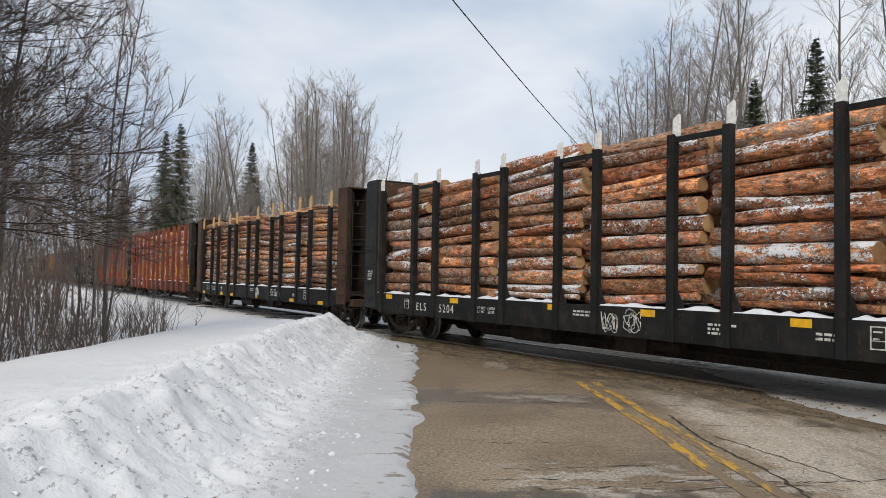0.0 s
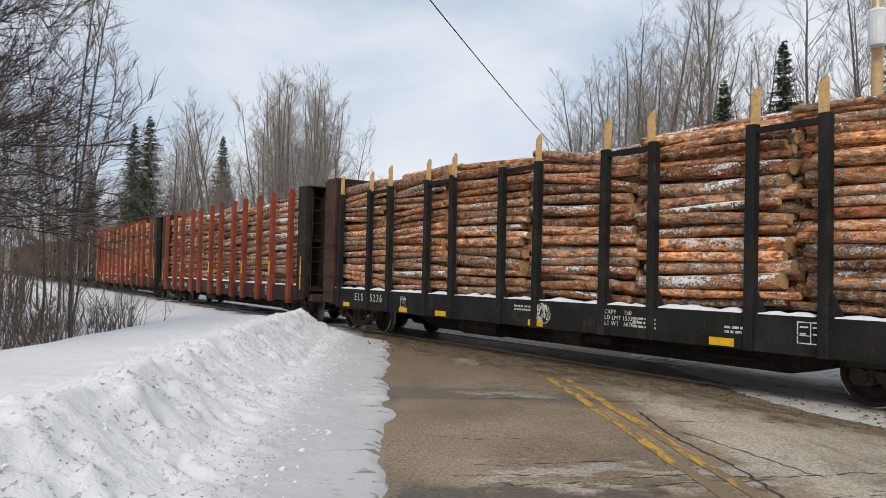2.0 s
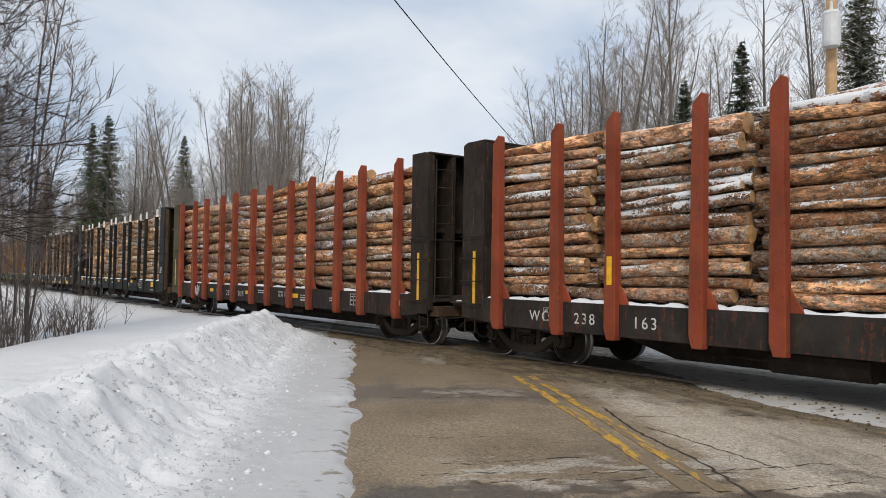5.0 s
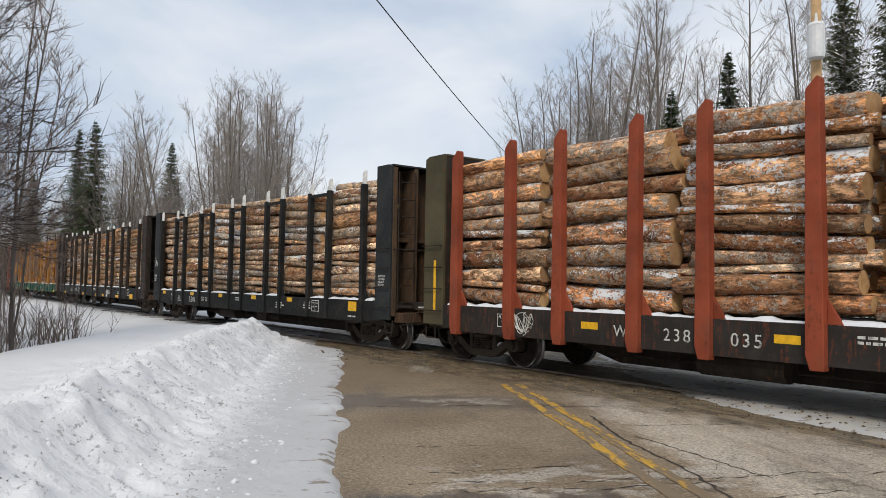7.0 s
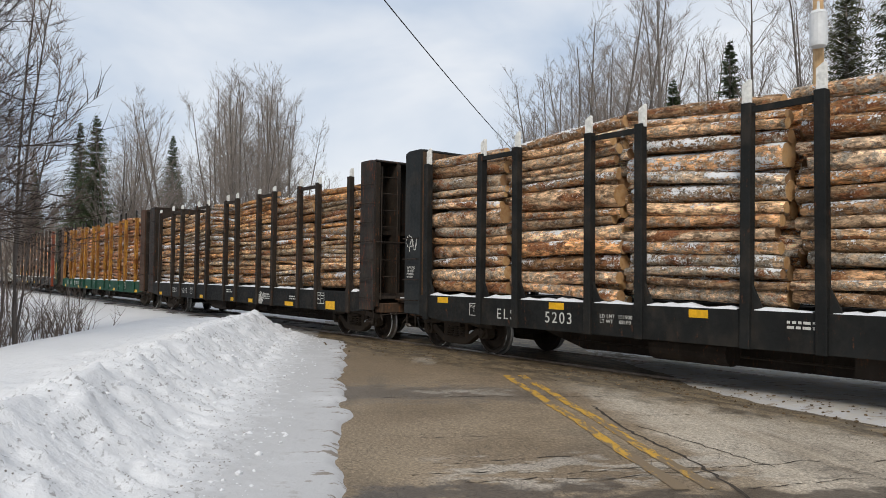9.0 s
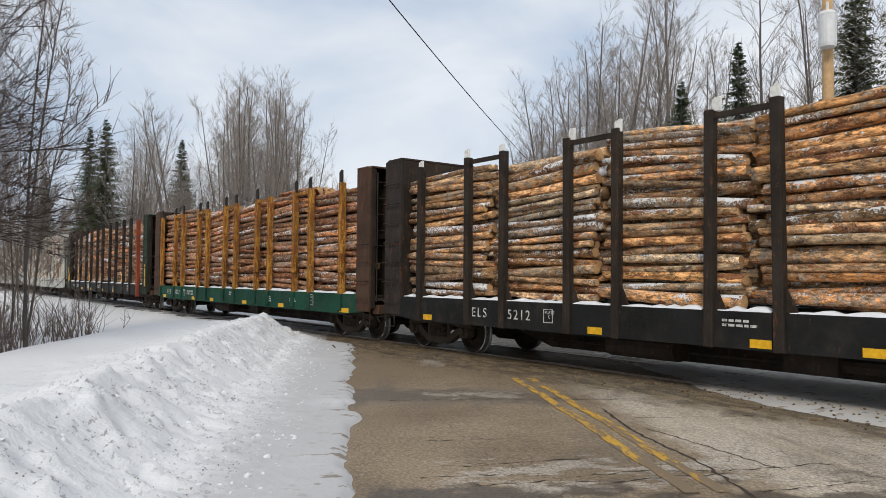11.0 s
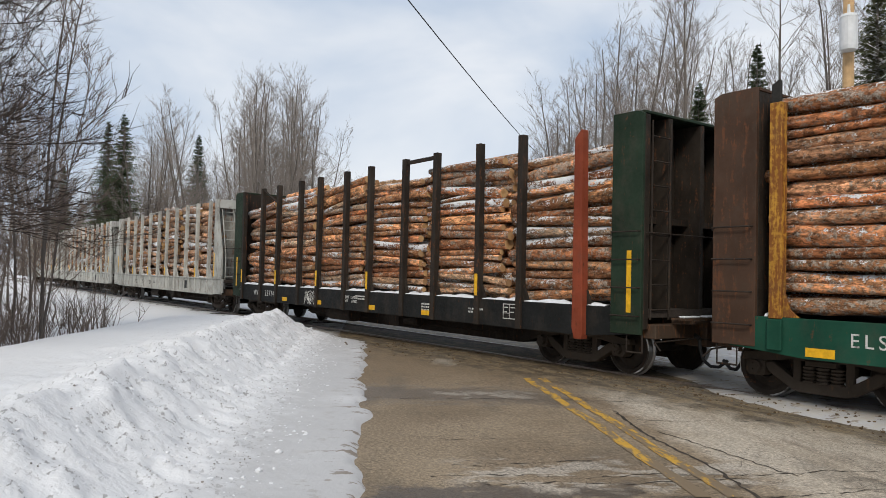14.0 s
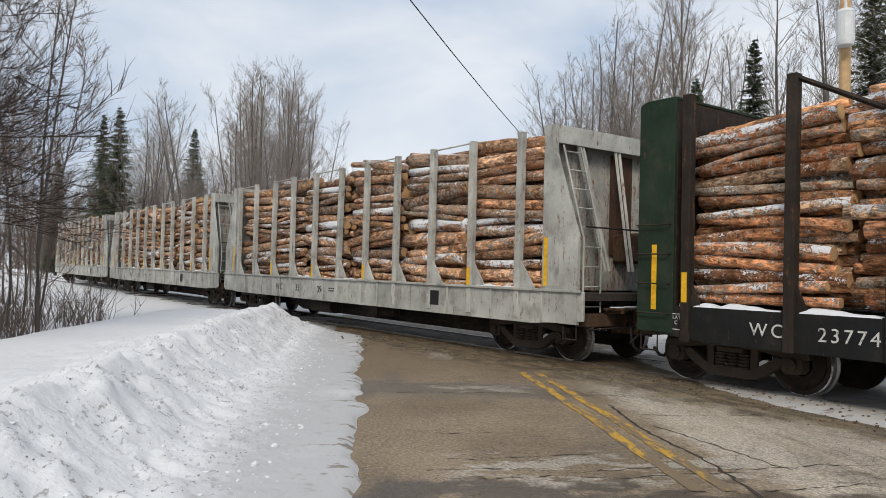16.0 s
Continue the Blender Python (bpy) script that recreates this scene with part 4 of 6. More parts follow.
def end_gear(car, outer, length):
    """Coupler, draft gear, walkway, hoses and uncoupling bar at both ends, with snow on the steps."""
    tip = length / 2
    for e in (1, -1):
        rng = random.Random(int(outer * 1000) + e)

        def slab(bm, a, b, y0, y1, z0, z1):
            box(bm, min(e * a, e * b), max(e * a, e * b), y0, y1, z0, z1)

        bm = bmesh.new()
        slab(bm, outer - 0.25, outer + 0.06, -1.36, 1.36, 0.66, 0.88)
        slab(bm, outer - 0.4, outer + 0.20, -0.30, 0.30, 0.52, 0.92)
        bevelled(bm, 0.014)
        part("end_sill", bm, GEAR, car, "grimy rust-brown end sill")
        bm = bmesh.new()
        for k in range(4):
            slab(bm, outer + 0.07 + 0.075 * k, outer + 0.125 + 0.075 * k, -1.02, 1.02, 0.955, 0.985)
        for y in (-0.85, 0.0, 0.85):
            slab(bm, outer - 0.02, outer + 0.35, y - 0.03, y + 0.03, 0.90, 0.954)
        part("walkway", bm, GEAR, car, "narrow slatted walkway")
        bm = bmesh.new()
        slab(bm, outer, tip - 0.20, -0.085, 0.085, 0.68, 0.86)
        slab(bm, outer + 0.20, outer + 0.26, -0.20, 0.20, 0.60, 0.95)
        prism(bm, [(e * (tip - 0.26), 0.58), (e * (tip - 0.30), 0.77), (e * (tip - 0.24), 0.96), (e * (tip - 0.04), 0.95), (e * (tip + 0.03), 0.88), (e * (tip + 0.03), 0.64), (e * (tip - 0.06), 0.57)], -0.19, 0.14)
        bmesh.ops.recalc_face_normals(bm, faces=bm.faces[:])
        rod(bm, (e * (tip - 0.10), -0.12, 0.50), (e * (tip - 0.10), -0.12, 1.0), 0.035, 8)
        part("coupler", bm, GEAR, car)
        bm = bmesh.new()
        rod(bm, (e * (outer + 0.09), -1.42, 0.62), (e * (outer + 0.12), -0.40, 0.66), 0.014)
        rod(bm, (e * (outer + 0.12), -0.40, 0.66), (e * (tip - 0.12), -0.10, 0.60), 0.014)
        rod(bm, (e * (outer + 0.09), -1.42, 0.62), (e * (outer + 0.22), -1.44, 0.50), 0.014)
        part("uncoupling_bar", bm, STEEL, car)
        bm = bmesh.new()
        pts = [(outer + 0.16, -0.42, 0.66), (outer + 0.20, -0.46, 0.50), (outer + 0.26, -0.46, 0.34), (outer + 0.36, -0.42, 0.25), (tip - 0.10, -0.38, 0.25), (tip + 0.03, -0.36, 0.36)]
        for a, b in zip(pts, pts[1:]):
            rod(bm, (e * a[0], a[1], a[2]), (e * b[0], b[1], b[2]), 0.026)
        rod(bm, (e * (outer + 0.05), -0.40, 0.70), (e * (outer + 0.18), -0.43, 0.64), 0.040, 8)
        part("brake_hose", bm, WIRE, car)
        y = -0.95
        for _ in range(3):
            bm = bmesh.new()
            w, h, a = rng.uniform(0.22, 0.48), rng.uniform(0.014, 0.035), outer + rng.uniform(0.08, 0.16)
            slab(bm, a, a + rng.uniform(0.08, 0.18), y, y + w, 0.986, 0.986 + h)
            bevelled(bm, 0.010)
            part("lying_snow", bm, CLEAN, car, "snow lying on the end walkway")
            y += w + rng.uniform(0.1, 0.25)
        # corner step
        bm = bmesh.new()
        for x in (outer - 0.06, outer - 0.36):
            rod(bm, (e * x, -HALF + 0.03, 0.72), (e * x, -HALF + 0.03, 0.45), 0.012)
        rod(bm, (e * (outer - 0.06), -HALF + 0.03, 0.45), (e * (outer - 0.36), -HALF + 0.03, 0.45), 0.014)
        part("step", bm, STEEL, car)


def underframe(car, paint, z0=0.63, deck=DECK, half_len=8.68, belly=0.24, trucks=(-7.40, 6.86)):
    bm = bmesh.new()
    box(bm, -half_len, half_len, -HALF + 0.062, HALF - 0.062, deck - 0.14, deck - 0.02)
    part("deck", bm, TIE, car, "splintered dark plank deck")
    for s in (-1, 1):
        bm = bmesh.new()
        y0, y1 = sorted((s * HALF, s * (HALF - 0.06)))
        prism(bm, [(-half_len, z0 + 0.1), (-half_len, deck), (half_len, deck), (half_len, z0 + 0.1), (half_len - 1.2, z0), (-half_len + 1.2, z0)], y0, y1)
        bevelled(bm, 0.008)
        part("side_sill", bm, paint, car)
    bm = bmesh.new()
    prism(bm, [(-half_len, 0.62), (-half_len, 0.96), (half_len, 0.96), (half_len, 0.62), (5.9, 0.60), (4.6, belly), (-4.6, belly), (-5.9, 0.60)], -0.36, 0.36)
    bevelled(bm, 0.01)
    part("centre_sill", bm, STEEL, car)
    bm = bmesh.new()
    rod(bm, (-2.6, -0.95, 0.48), (-1.3, -0.95, 0.48), 0.19, 14)
    part("air_tank", bm, STEEL, car)
    bm = bmesh.new()
    box(bm, 0.4, 1.1, -1.1, -0.7, 0.34, 0.62)
    rod(bm, (-4.5, -0.75, 0.42), (4.5, -0.75, 0.42), 0.02)
    rod(bm, (1.1, -0.9, 0.48), (1.7, -0.9, 0.48), 0.10, 10)
    part("brake_gear", bm, STEEL, car)
    for x in trucks:
        add_truck(car, x)


def deck_snow(car, posts, seed, amount=1.0, deck=DECK):
    """Snow along the deck's near edge, between the stakes."""
    rng = random.Random(seed)
    xs = sorted(posts)
    for a, b in zip(xs, xs[1:]):
        if rng.random() > amount:
            continue
        bm = bmesh.new()
        x0, x1 = a + 0.12, b - 0.12
        n = max(4, int((x1 - x0) / 0.12))
        h = [rng.uniform(0.018, 0.075) for _ in range(n + 1)]
        h[0] = h[-1] = 0.02
        rows = []
        for k in range(n + 1):
            x = x0 + (x1 - x0) * k / n
            d = 0.16 + rng.uniform(-0.03, 0.04)
            rows.append([bm.verts.new(p) for p in ((x, -HALF + 0.005, deck + 0.002), (x, -HALF + 0.02, deck + h[k] * 0.75), (x, -HALF + d * 0.6, deck + h[k]), (x, -HALF + d + 0.1, deck + 0.002))])
        for p, q in zip(rows, rows[1:]):
            for j in range(3):
                bm.faces.new((p[j], q[j], q[j + 1], p[j + 1]))
        bmesh.ops.recalc_face_normals(bm, faces=bm.faces[:])
        part("deck_snow", bm, CLEAN, car, "ridge of lying snow", True)


def panel(car, x0, x1, z0, z1, material, name="marker", label="", y=-HALF, thick=0.004):
    bm = bmesh.new()
    box(bm, x0, x1, y - thick, y - 0.0005, z0, z1)
    return part(name, bm, material, car, label)


def data_box(car, x, z, w=0.38, h=0.28):
    """A stencilled frame with rows of unreadable writing."""
    bm = bmesh.new()
    t = 0.016
    y0, y1 = -HALF - 0.004, -HALF - 0.0005
    box(bm, x, x + w, y0, y1, z, z + t)
    box(bm, x, x + w, y0, y1, z + h - t, z + h)
    box(bm, x, x + t, y0, y1, z + t, z + h - t)
    box(bm, x + w - t, x + w, y0, y1, z + t, z + h - t)
    box(bm, x + w * 0.46, x + w * 0.46 + t * 0.7, y0, y1, z + t, z + h - t)
    for k, (a, b) in enumerate(((0.1, 0.38), (0.55, 0.9), (0.1, 0.3), (0.55, 0.8))):
        box(bm, x + w * a, x + w * b, y0, y1, z + h * (0.72 - 0.3 * (k // 2)), z + h * (0.72 - 0.3 * (k // 2)) + 0.02)
    box(bm, x + t, x + w * 0.46, y0, y1, z + h * 0.36, z + h * 0.36 + t * 0.6)
    return part("data_panel", bm, LETTER, car, "white stencilled data panel")


def small_lines(car, x, z, n=3, w=0.42, seed=0):
    """Rows of lettering too small to read."""
    rng = random.Random(seed)
    bm = bmesh.new()
    for k in range(n):
        a = x
        while a < x + w * rng.uniform(0.7, 1.0):
            b = a + rng.uniform(0.04, 0.11)
            box(bm, a, b, -HALF - 0.004, -HALF - 0.0005, z - k * 0.062, z - k * 0.062 + 0.034)
            a = b + 0.025
    return part("small_lettering", bm, LETTER, car)


def upright(bm, outline, z0, z1):
    """An outline in x and y, drawn up from z0 to z1."""
    lo = [bm.verts.new((x, y, z0)) for x, y in outline]
    hi = [bm.verts.new((x, y, z1)) for x, y in outline]
    n = len(outline)
    bm.faces.new(lo[::-1]), bm.faces.new(hi)
    for i in range(n):
        bm.faces.new((lo[i], lo[(i + 1) % n], hi[(i + 1) % n], hi[i]))


def stake_mesh(kind, top, z0):
    """A side stake; its origin at rail level on the sill's face."""
    bm = bmesh.new()
    if kind == "post":
        box(bm, -0.07, 0.07, -0.045, 0.085, z0 - 0.01, top)
    elif kind == "slab":
        prism(bm, [(-0.115, z0 + 0.12), (-0.085, top - 0.16), (-0.06, top - 0.12), (0.06, top), (0.085, top - 0.03), (0.115, z0 + 0.02), (0.10, z0 - 0.06), (-0.06, z0 - 0.06)], -0.10, 0.05)
    elif kind == "channel":
        upright(bm, [(-0.085, -0.03), (0.085, -0.03), (0.085, 0.10), (0.06, 0.10), (0.06, 0.0), (-0.06, 0.0), (-0.06, 0.10), (-0.085, 0.10)], DECK - 0.02, top)
    else:
        box(bm, -0.065, 0.065, -0.02, 0.10, z0 + 0.1, top)
    bevelled(bm, 0.008)
    me = bpy.data.meshes.new("stake")
    bm.to_mesh(me)
    bm.free()
    return me


def gusset_mesh(kind):
    """The plate that braces a stake's foot."""
    bm = bmesh.new()
    if kind == "post":
        prism(bm, [(0.071, DECK + 0.002), (0.071, DECK + 0.34), (0.20, DECK + 0.05), (0.24, DECK + 0.002)], 0.02, 0.06)
    elif kind == "slab":
        prism(bm, [(0.116, DECK + 0.002), (0.11, DECK + 0.30), (0.30, DECK + 0.002)], 0.0, 0.045)
    elif kind == "channel":
        prism(bm, [(0.086, DECK + 0.002), (0.086, DECK + 0.36), (0.17, DECK + 0.10), (0.30, DECK + 0.002)], 0.01, 0.05)
    else:
        prism(bm, [(0.066, DECK + 0.14), (0.066, DECK + 0.62), (0.10, DECK + 0.60), (0.46, DECK + 0.14)], 0.02, 0.055)
    bevelled(bm, 0.004)
    me = bpy.data.meshes.new("gusset")
    bm.to_mesh(me)
    bm.free()
    return me


def tip_mesh(top, h=0.34):
    bm = bmesh.new()
    prism(bm, [(-0.06, top), (-0.06, top + h * 0.8), (0.045, top + h), (0.06, top + h * 0.95), (0.06, top)], -0.03, 0.03)
    bevelled(bm, 0.006)
    me = bpy.data.meshes.new("stake_tip")
    bm.to_mesh(me)
    bm.free()
    return me


def with_material(me, m):
    c = me.copy()
    c.materials.append(m)
    return c


def graffiti(car, x, z, w, h, seed, y=-HALF, loops=3):
    """Scrawled lines of white spray paint."""
    rng = random.Random(seed)
    bm = bmesh.new()
    for k in range(loops):
        a0, cx, cz = rng.uniform(0, 6), x + w * rng.uniform(0.25, 0.75), z + h * rng.uniform(0.3, 0.7)
        f, n = rng.choice((1, 2, 3)), 26
        pts = [(cx + w * 0.45 * math.cos(a0 + i / n * 6.3) * rng.uniform(0.7, 1), cz + h * 0.45 * math.sin(a0 + f * i / n * 6.3) * rng.uniform(0.7, 1)) for i in range(n)]
        for p, q in zip(pts, pts[1:]):
            rod(bm, (p[0], y - 0.002, p[1]), (q[0], y - 0.002, q[1]), 0.006, 4)
    part("graffiti", bm, LETTER, car, "scrawled white spray-paint lines")


cars = []            # (car, centre on the track at the start)


def log_car(x_start, seed, label, paint, stake_paint, ends, stake="post", stake_top=3.81, tip=None, tip_h=0.34, crossbars=(), bark="pine",
            dia=0.2, spread=0.03, top=3.8, length=18.5, bulk_top=4.15, snow=0.95, load_label="", rough=1.5, bulk_depth=0.64, first=-7.7, pitch=2.675, wide=1.68,
            front=(8.0, 8.6), rungs=4, trucks=(-7.40, 6.86)):
    car = new("log_car")
    tagged(car, label, "rail car", "log cars of the train")
    rng = random.Random(seed)
    inner = 8.025
    outer = inner + bulk_depth
    rear_paint, front_paint = ends
    # inner walls: rusty brown on slate-ended cars, a darker brown on all others
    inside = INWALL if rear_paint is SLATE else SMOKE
    underframe(car, paint, half_len=min(outer, front[1]) - 0.01, trucks=trucks)
    bulkhead(car, 1, front[0], front[1], bulk_top, front_paint, "steel end bulkhead with ladder", inside, rungs)
    bulkhead(car, -1, inner, outer, bulk_top, rear_paint, "steel end bulkhead with ladder", inside, rungs)
    end_gear(car, outer, length)
    posts = []
    for k in range(6):
        posts += [first + k * pitch, first + k * pitch + wide]
    bounds = [-inner] + [(posts[2 * k + 1] + posts[2 * k + 2]) / 2 for k in range(5)] + [front[0]]
    me = with_material(stake_mesh(stake, stake_top, 0.63), stake_paint)
    gm = with_material(gusset_mesh(stake), stake_paint)
    tm = with_material(tip_mesh(stake_top, tip_h), tip) if tip else None
    stakes = []
    for s in (-1, 1):
        for x in posts:
            lean = rng.gauss(0, 0.25)
            st = part("stake", me, None, car, at=pose(x, s * (HALF + 0.0), 0, rng.gauss(0, 0.15), lean, 0 if s < 0 else 180))
            if tm and rng.random() < 0.97:
                part("stake_tip", tm, None, st, "pale wooden board tip" if tip is not TIPBLACK else "", at=pose(rng.uniform(-0.012, 0.012), 0.03, rng.uniform(-0.06, 0.0), 0, rng.gauss(0, 0.6), 0))
            if s < 0:
                stakes.append(st)
                part("gusset", gm, None, st)
    for i in crossbars:
        bm = bmesh.new()
        box(bm, posts[i] + 0.07, posts[i + 1] - 0.07, -HALF - 0.01, -HALF + 0.04, stake_top - 0.13, stake_top - 0.05)
        part("crossbar", bm, stake_paint, car)
    deck_snow(car, [-inner] + posts + [front[0]], seed + 3, snow)
    stacks = []
    for k in range(6):
        h = top + rng.uniform(-0.10, 0.16)
        stacks.append(log_stack(seed * 10 + k, bounds[k], bounds[k + 1], dia * rng.uniform(0.9, 1.12), spread, bark, h, load_label, rough))
    cars.append((car, x_start, stacks))
    return car, stakes, posts


def reporting(car, mark, number, x, z=0.80, size=0.20, gap=0.92):
    lettering(mark, size, car, x, -HALF - 0.002, z, spread=1.25)
    lettering(number, size, car, x + gap, -HALF - 0.002, z, spread=1.15)


def common_marks(car, seed, patches=((-7.9, 0.34), (-4.6, 0.3), (-1.9, 0.3), (0.9, 0.3), (3.6, 0.3), (7.2, 0.36)), zp=0.86, plate=-6.40, box_x=5.4):
    for x, w in patches:
        panel(car, x, x + w, zp, zp + 0.11, REFLECT, "reflector", "yellow reflective patch")
    data_box(car, box_x, 0.78)
    small_lines(car, -0.2, 0.98, 2, 0.5, seed)
    small_lines(car, 2.7, 0.92, 3, 0.45, seed + 1)
    small_lines(car, 4.35, 0.90, 2, 0.4, seed + 2)
    bm = bmesh.new()
    t, y0, y1 = 0.012, -HALF - 0.004, -HALF - 0.0005
    x, z, w = plate, 0.78, 0.22
    box(bm, x, x + w, y0, y1, z, z + t), box(bm, x, x + w, y0, y1, z + w, z + w + t)
    box(bm, x, x + t, y0, y1, z + t, z + w), box(bm, x + w - t, x + w, y0, y1, z + t, z + w)
    part("plate_frame", bm, LETTER, car, "white square stencil")
    lettering("PLATE\n   C", 0.055, car, x + 0.035, -HALF - 0.002, z + 0.15)


def slogan(car, end=-1):
    lettering("SUPPORTING\nTHE FOREST\nPRODUCTS\nINDUSTRY", 0.05, car, -8.48 if end < 0 else 7.97, -HALF - 0.014, 1.66, narrow=0.66)


def build_train():
    # black car with white-tipped stakes
    car, st, posts = log_car(-9.95, 1, "black steel log car with white-tipped stakes, loaded", BLACK, BLACK, (SLATE, SLATE), tip=TIPWHITE, first=-7.69, crossbars=(1, 3, 5, 7, 9),
                             bark="pine", dia=0.215, spread=0.055, top=3.86, load_label="stack of thick reddish pine logs with some snow")
    reporting(car, "ELS", "5204", -5.82, 0.76, 0.19, 1.05)
    lettering("LD LMT  151900\nLT WT    68100", 0.06, car, -3.2, -HALF - 0.002, 0.90)
    slogan(car)
    graffiti(car, 0.5, 0.70, 0.42, 0.34, 3)
    graffiti(car, 1.05, 0.70, 0.34, 0.36, 4, loops=4)
    common_marks(car, 11, ((-7.40, 0.34), (-4.3, 0.34), (-0.9, 0.3), (1.4, 0.3), (4.0, 0.3), (7.2, 0.36)), 0.985, box_x=5.03)
    # black car with brown bulkheads and new board tips
    car, st, posts = log_car(-28.53, 2, "black log car with rusty brown bulkheads, loaded", BLACK, BLACK, (BROWN, BROWN), tip=TIPWOOD, tip_h=0.52, first=-7.7, pitch=2.69, wide=1.66, stake_top=3.66, crossbars=(1, 3, 5, 7, 9),
                             bark="spruce", dia=0.155, spread=0.035, top=3.84, load_label="stack of slim brown spruce logs")
    reporting(car, "ELS", "5226", -6.74, 0.84, 0.19, 0.83)
    lettering("CAPY     150\nLD LMT 153300\nLT WT   66700", 0.07, car, 2.1, -HALF - 0.002, 0.98)
    graffiti(car, 0.35, 0.68, 0.40, 0.38, 5, loops=5)
    common_marks(car, 12, ((-7.38, 0.36), (-4.45, 0.36), (-2.9, 0.4), (0.2, 0.4), (4.1, 0.4), (6.6, 0.4)), 0.655, -4.40)
    # two cars with oxide red stakes
    for k, (x, mark, num, bark, dia, spread, tops, ends) in enumerate(((-47.12, "WC", "238 163", "birch", 0.150, 0.035, 3.74, (SMOKE, SMOKE)), (-65.58, "WC", "238 035", "mixed", 0.255, 0.07, 3.92, (OLIVE, SMOKE)))):
        car, st, posts = log_car(x, 3 + k, "black log car with oxide red slanted stakes, loaded", RUSTY, RED, ends, stake="slab", first=-7.58, pitch=2.706, wide=1.52, stake_top=4.11,
                                 bark=bark, dia=dia, spread=spread, top=tops, bulk_top=4.12, snow=0.9,
                                 load_label=("stack of thin snowy logs with dark bark", "stack of thick mottled logs with pale sawn ends")[k])
        for words, at in zip((mark, *num.split()), ((-6.75, -5.7, -4.5), (-3.75, -2.85, -1.80))[k]):
            lettering(words, 0.18, car, at, -HALF - 0.002, 0.78, spread=1.2)
        lettering("LT WT   144900\nLDLMT  75300", 0.07, car, 1.25, -HALF - 0.002, 0.95)
        common_marks(car, 13 + k, ((-4.4, 0.34), (-1.2, 0.34), (2.2, 0.34), (7.3, 0.3)) if k else ((4.5, 0.02),))
        if k == 1:
            graffiti(car, -6.1, 0.68, 0.55, 0.40, 6, loops=5)
        if k == 0:
            for i in (2, 5, 8, 10):
                panel(st[i], -0.05, 0.05, 1.42, 1.86, REFLECT, "reflector", "yellow reflective strip", y=-0.10)
        panel(car, 8.25, 8.33, 1.0, 2.0, REFLECT, "reflector", "tall yellow reflective strip", y=-HALF - 0.012)
        panel(car, -8.33, -8.25, 1.0, 2.0, REFLECT, "reflector", "tall yellow reflective strip", y=-HALF - 0.012)
    # second black car
    car, st, posts = log_car(-83.95, 5, "black steel log car with white-tipped stakes, loaded", BLACK, BLACK, (SLATE, SLATE), tip=TIPWHITE, first=-7.79, pitch=2.675, crossbars=(1, 3, 5, 7, 9),
                             bark="aspen", dia=0.19, spread=0.045, top=3.86, front=(7.84, 8.43), bulk_depth=0.55, trucks=(-7.45, 6.80), load_label="stack of mixed grey and brown logs")
    reporting(car, "ELS", "5203", -5.62, 0.76, 0.19, 1.22)
    lettering("LD LMT  151900\nLT WT    68100", 0.06, car, -3.2, -HALF - 0.002, 0.90)
    lettering("I-L 52'-8\"", 0.06, car, 4.4, -HALF - 0.002, 0.96)
    slogan(car), slogan(car, 1)
    graffiti(car, -8.5, 2.05, 0.32, 0.32, 7, -HALF - 0.012, 2)
    common_marks(car, 15, ((-7.40, 0.34), (-4.3, 0.34), (-1.6, 0.3), (1.0, 0.34), (3.4, 0.3)), 0.985, box_x=4.83)
    panel(car, 6.67, 7.04, 0.86, 1.08, REFLECT, "reflector", "yellow reflective patch")
    small_lines(car, 6.66, 0.72, 1, 0.4, 31)
    # sooty car
    car, st, posts = log_car(-102.42, 6, "sooty black-brown log car with ladder ends, loaded", BLACK, SMOKE, (RUSTY, RUSTY), tip=TIPWHITE, tip_h=0.2, first=-7.32, pitch=2.645, wide=1.63, stake_top=3.86, crossbars=(1, 3, 5, 7, 9),
                             bark="umber", dia=0.134, spread=0.028, top=3.70, front=(8.04, 8.63), rungs=7, trucks=(-7.30, 7.02), load_label="stack of thin grey-brown logs")
    reporting(car, "ELS", "5212", -5.55, 0.80, 0.18, 1.03)
    common_marks(car, 16, ((-7.15, 0.3), (-2.6, 0.3), (0.2, 0.3), (1.6, 0.3), (4.1, 0.5)), 0.66, -3.6, 5.96)
    panel(car, 6.42, 6.88, 0.66, 0.86, REFLECT, "reflector", "yellow reflective patch")
    graffiti(car, 2.35, 0.66, 0.30, 0.36, 9, loops=4)
    # green car with ochre stakes
    car, st, posts = log_car(-120.36, 7, "green log car with rusty ochre stakes, loaded", GREEN, YELLOW, (BROWN, BROWN), stake="channel", tip=TIPBLACK, tip_h=0.33, first=-7.74, pitch=2.65, wide=1.70, stake_top=3.87, crossbars=(1, 3, 5, 7, 9),
                             bark="spruce", dia=0.152, spread=0.03, top=3.85, load_label="stack of slim red-brown spruce logs with pale ends", bulk_top=4.13)
    reporting(car, "ELS", "5213", -6.82, 0.82, 0.17, 0.92)
    lettering("LDLMT 147800\nLT WT   72200", 0.07, car, -4.45, -HALF - 0.002, 0.92)
    common_marks(car, 17, ((-7.35, 0.36), (-3.9, 0.34), (-2.0, 0.34), (0.9, 0.36), (3.6, 0.36), (7.2, 0.45)), 0.66, -4.90)
    for x in posts:
        bm = bmesh.new()
        box(bm, x - 0.10, x + 0.10, -HALF - 0.055, -HALF - 0.002, 0.70, 1.095)
        bevelled(bm, 0.012)
        part("stake_pocket", bm, GREEN, car)
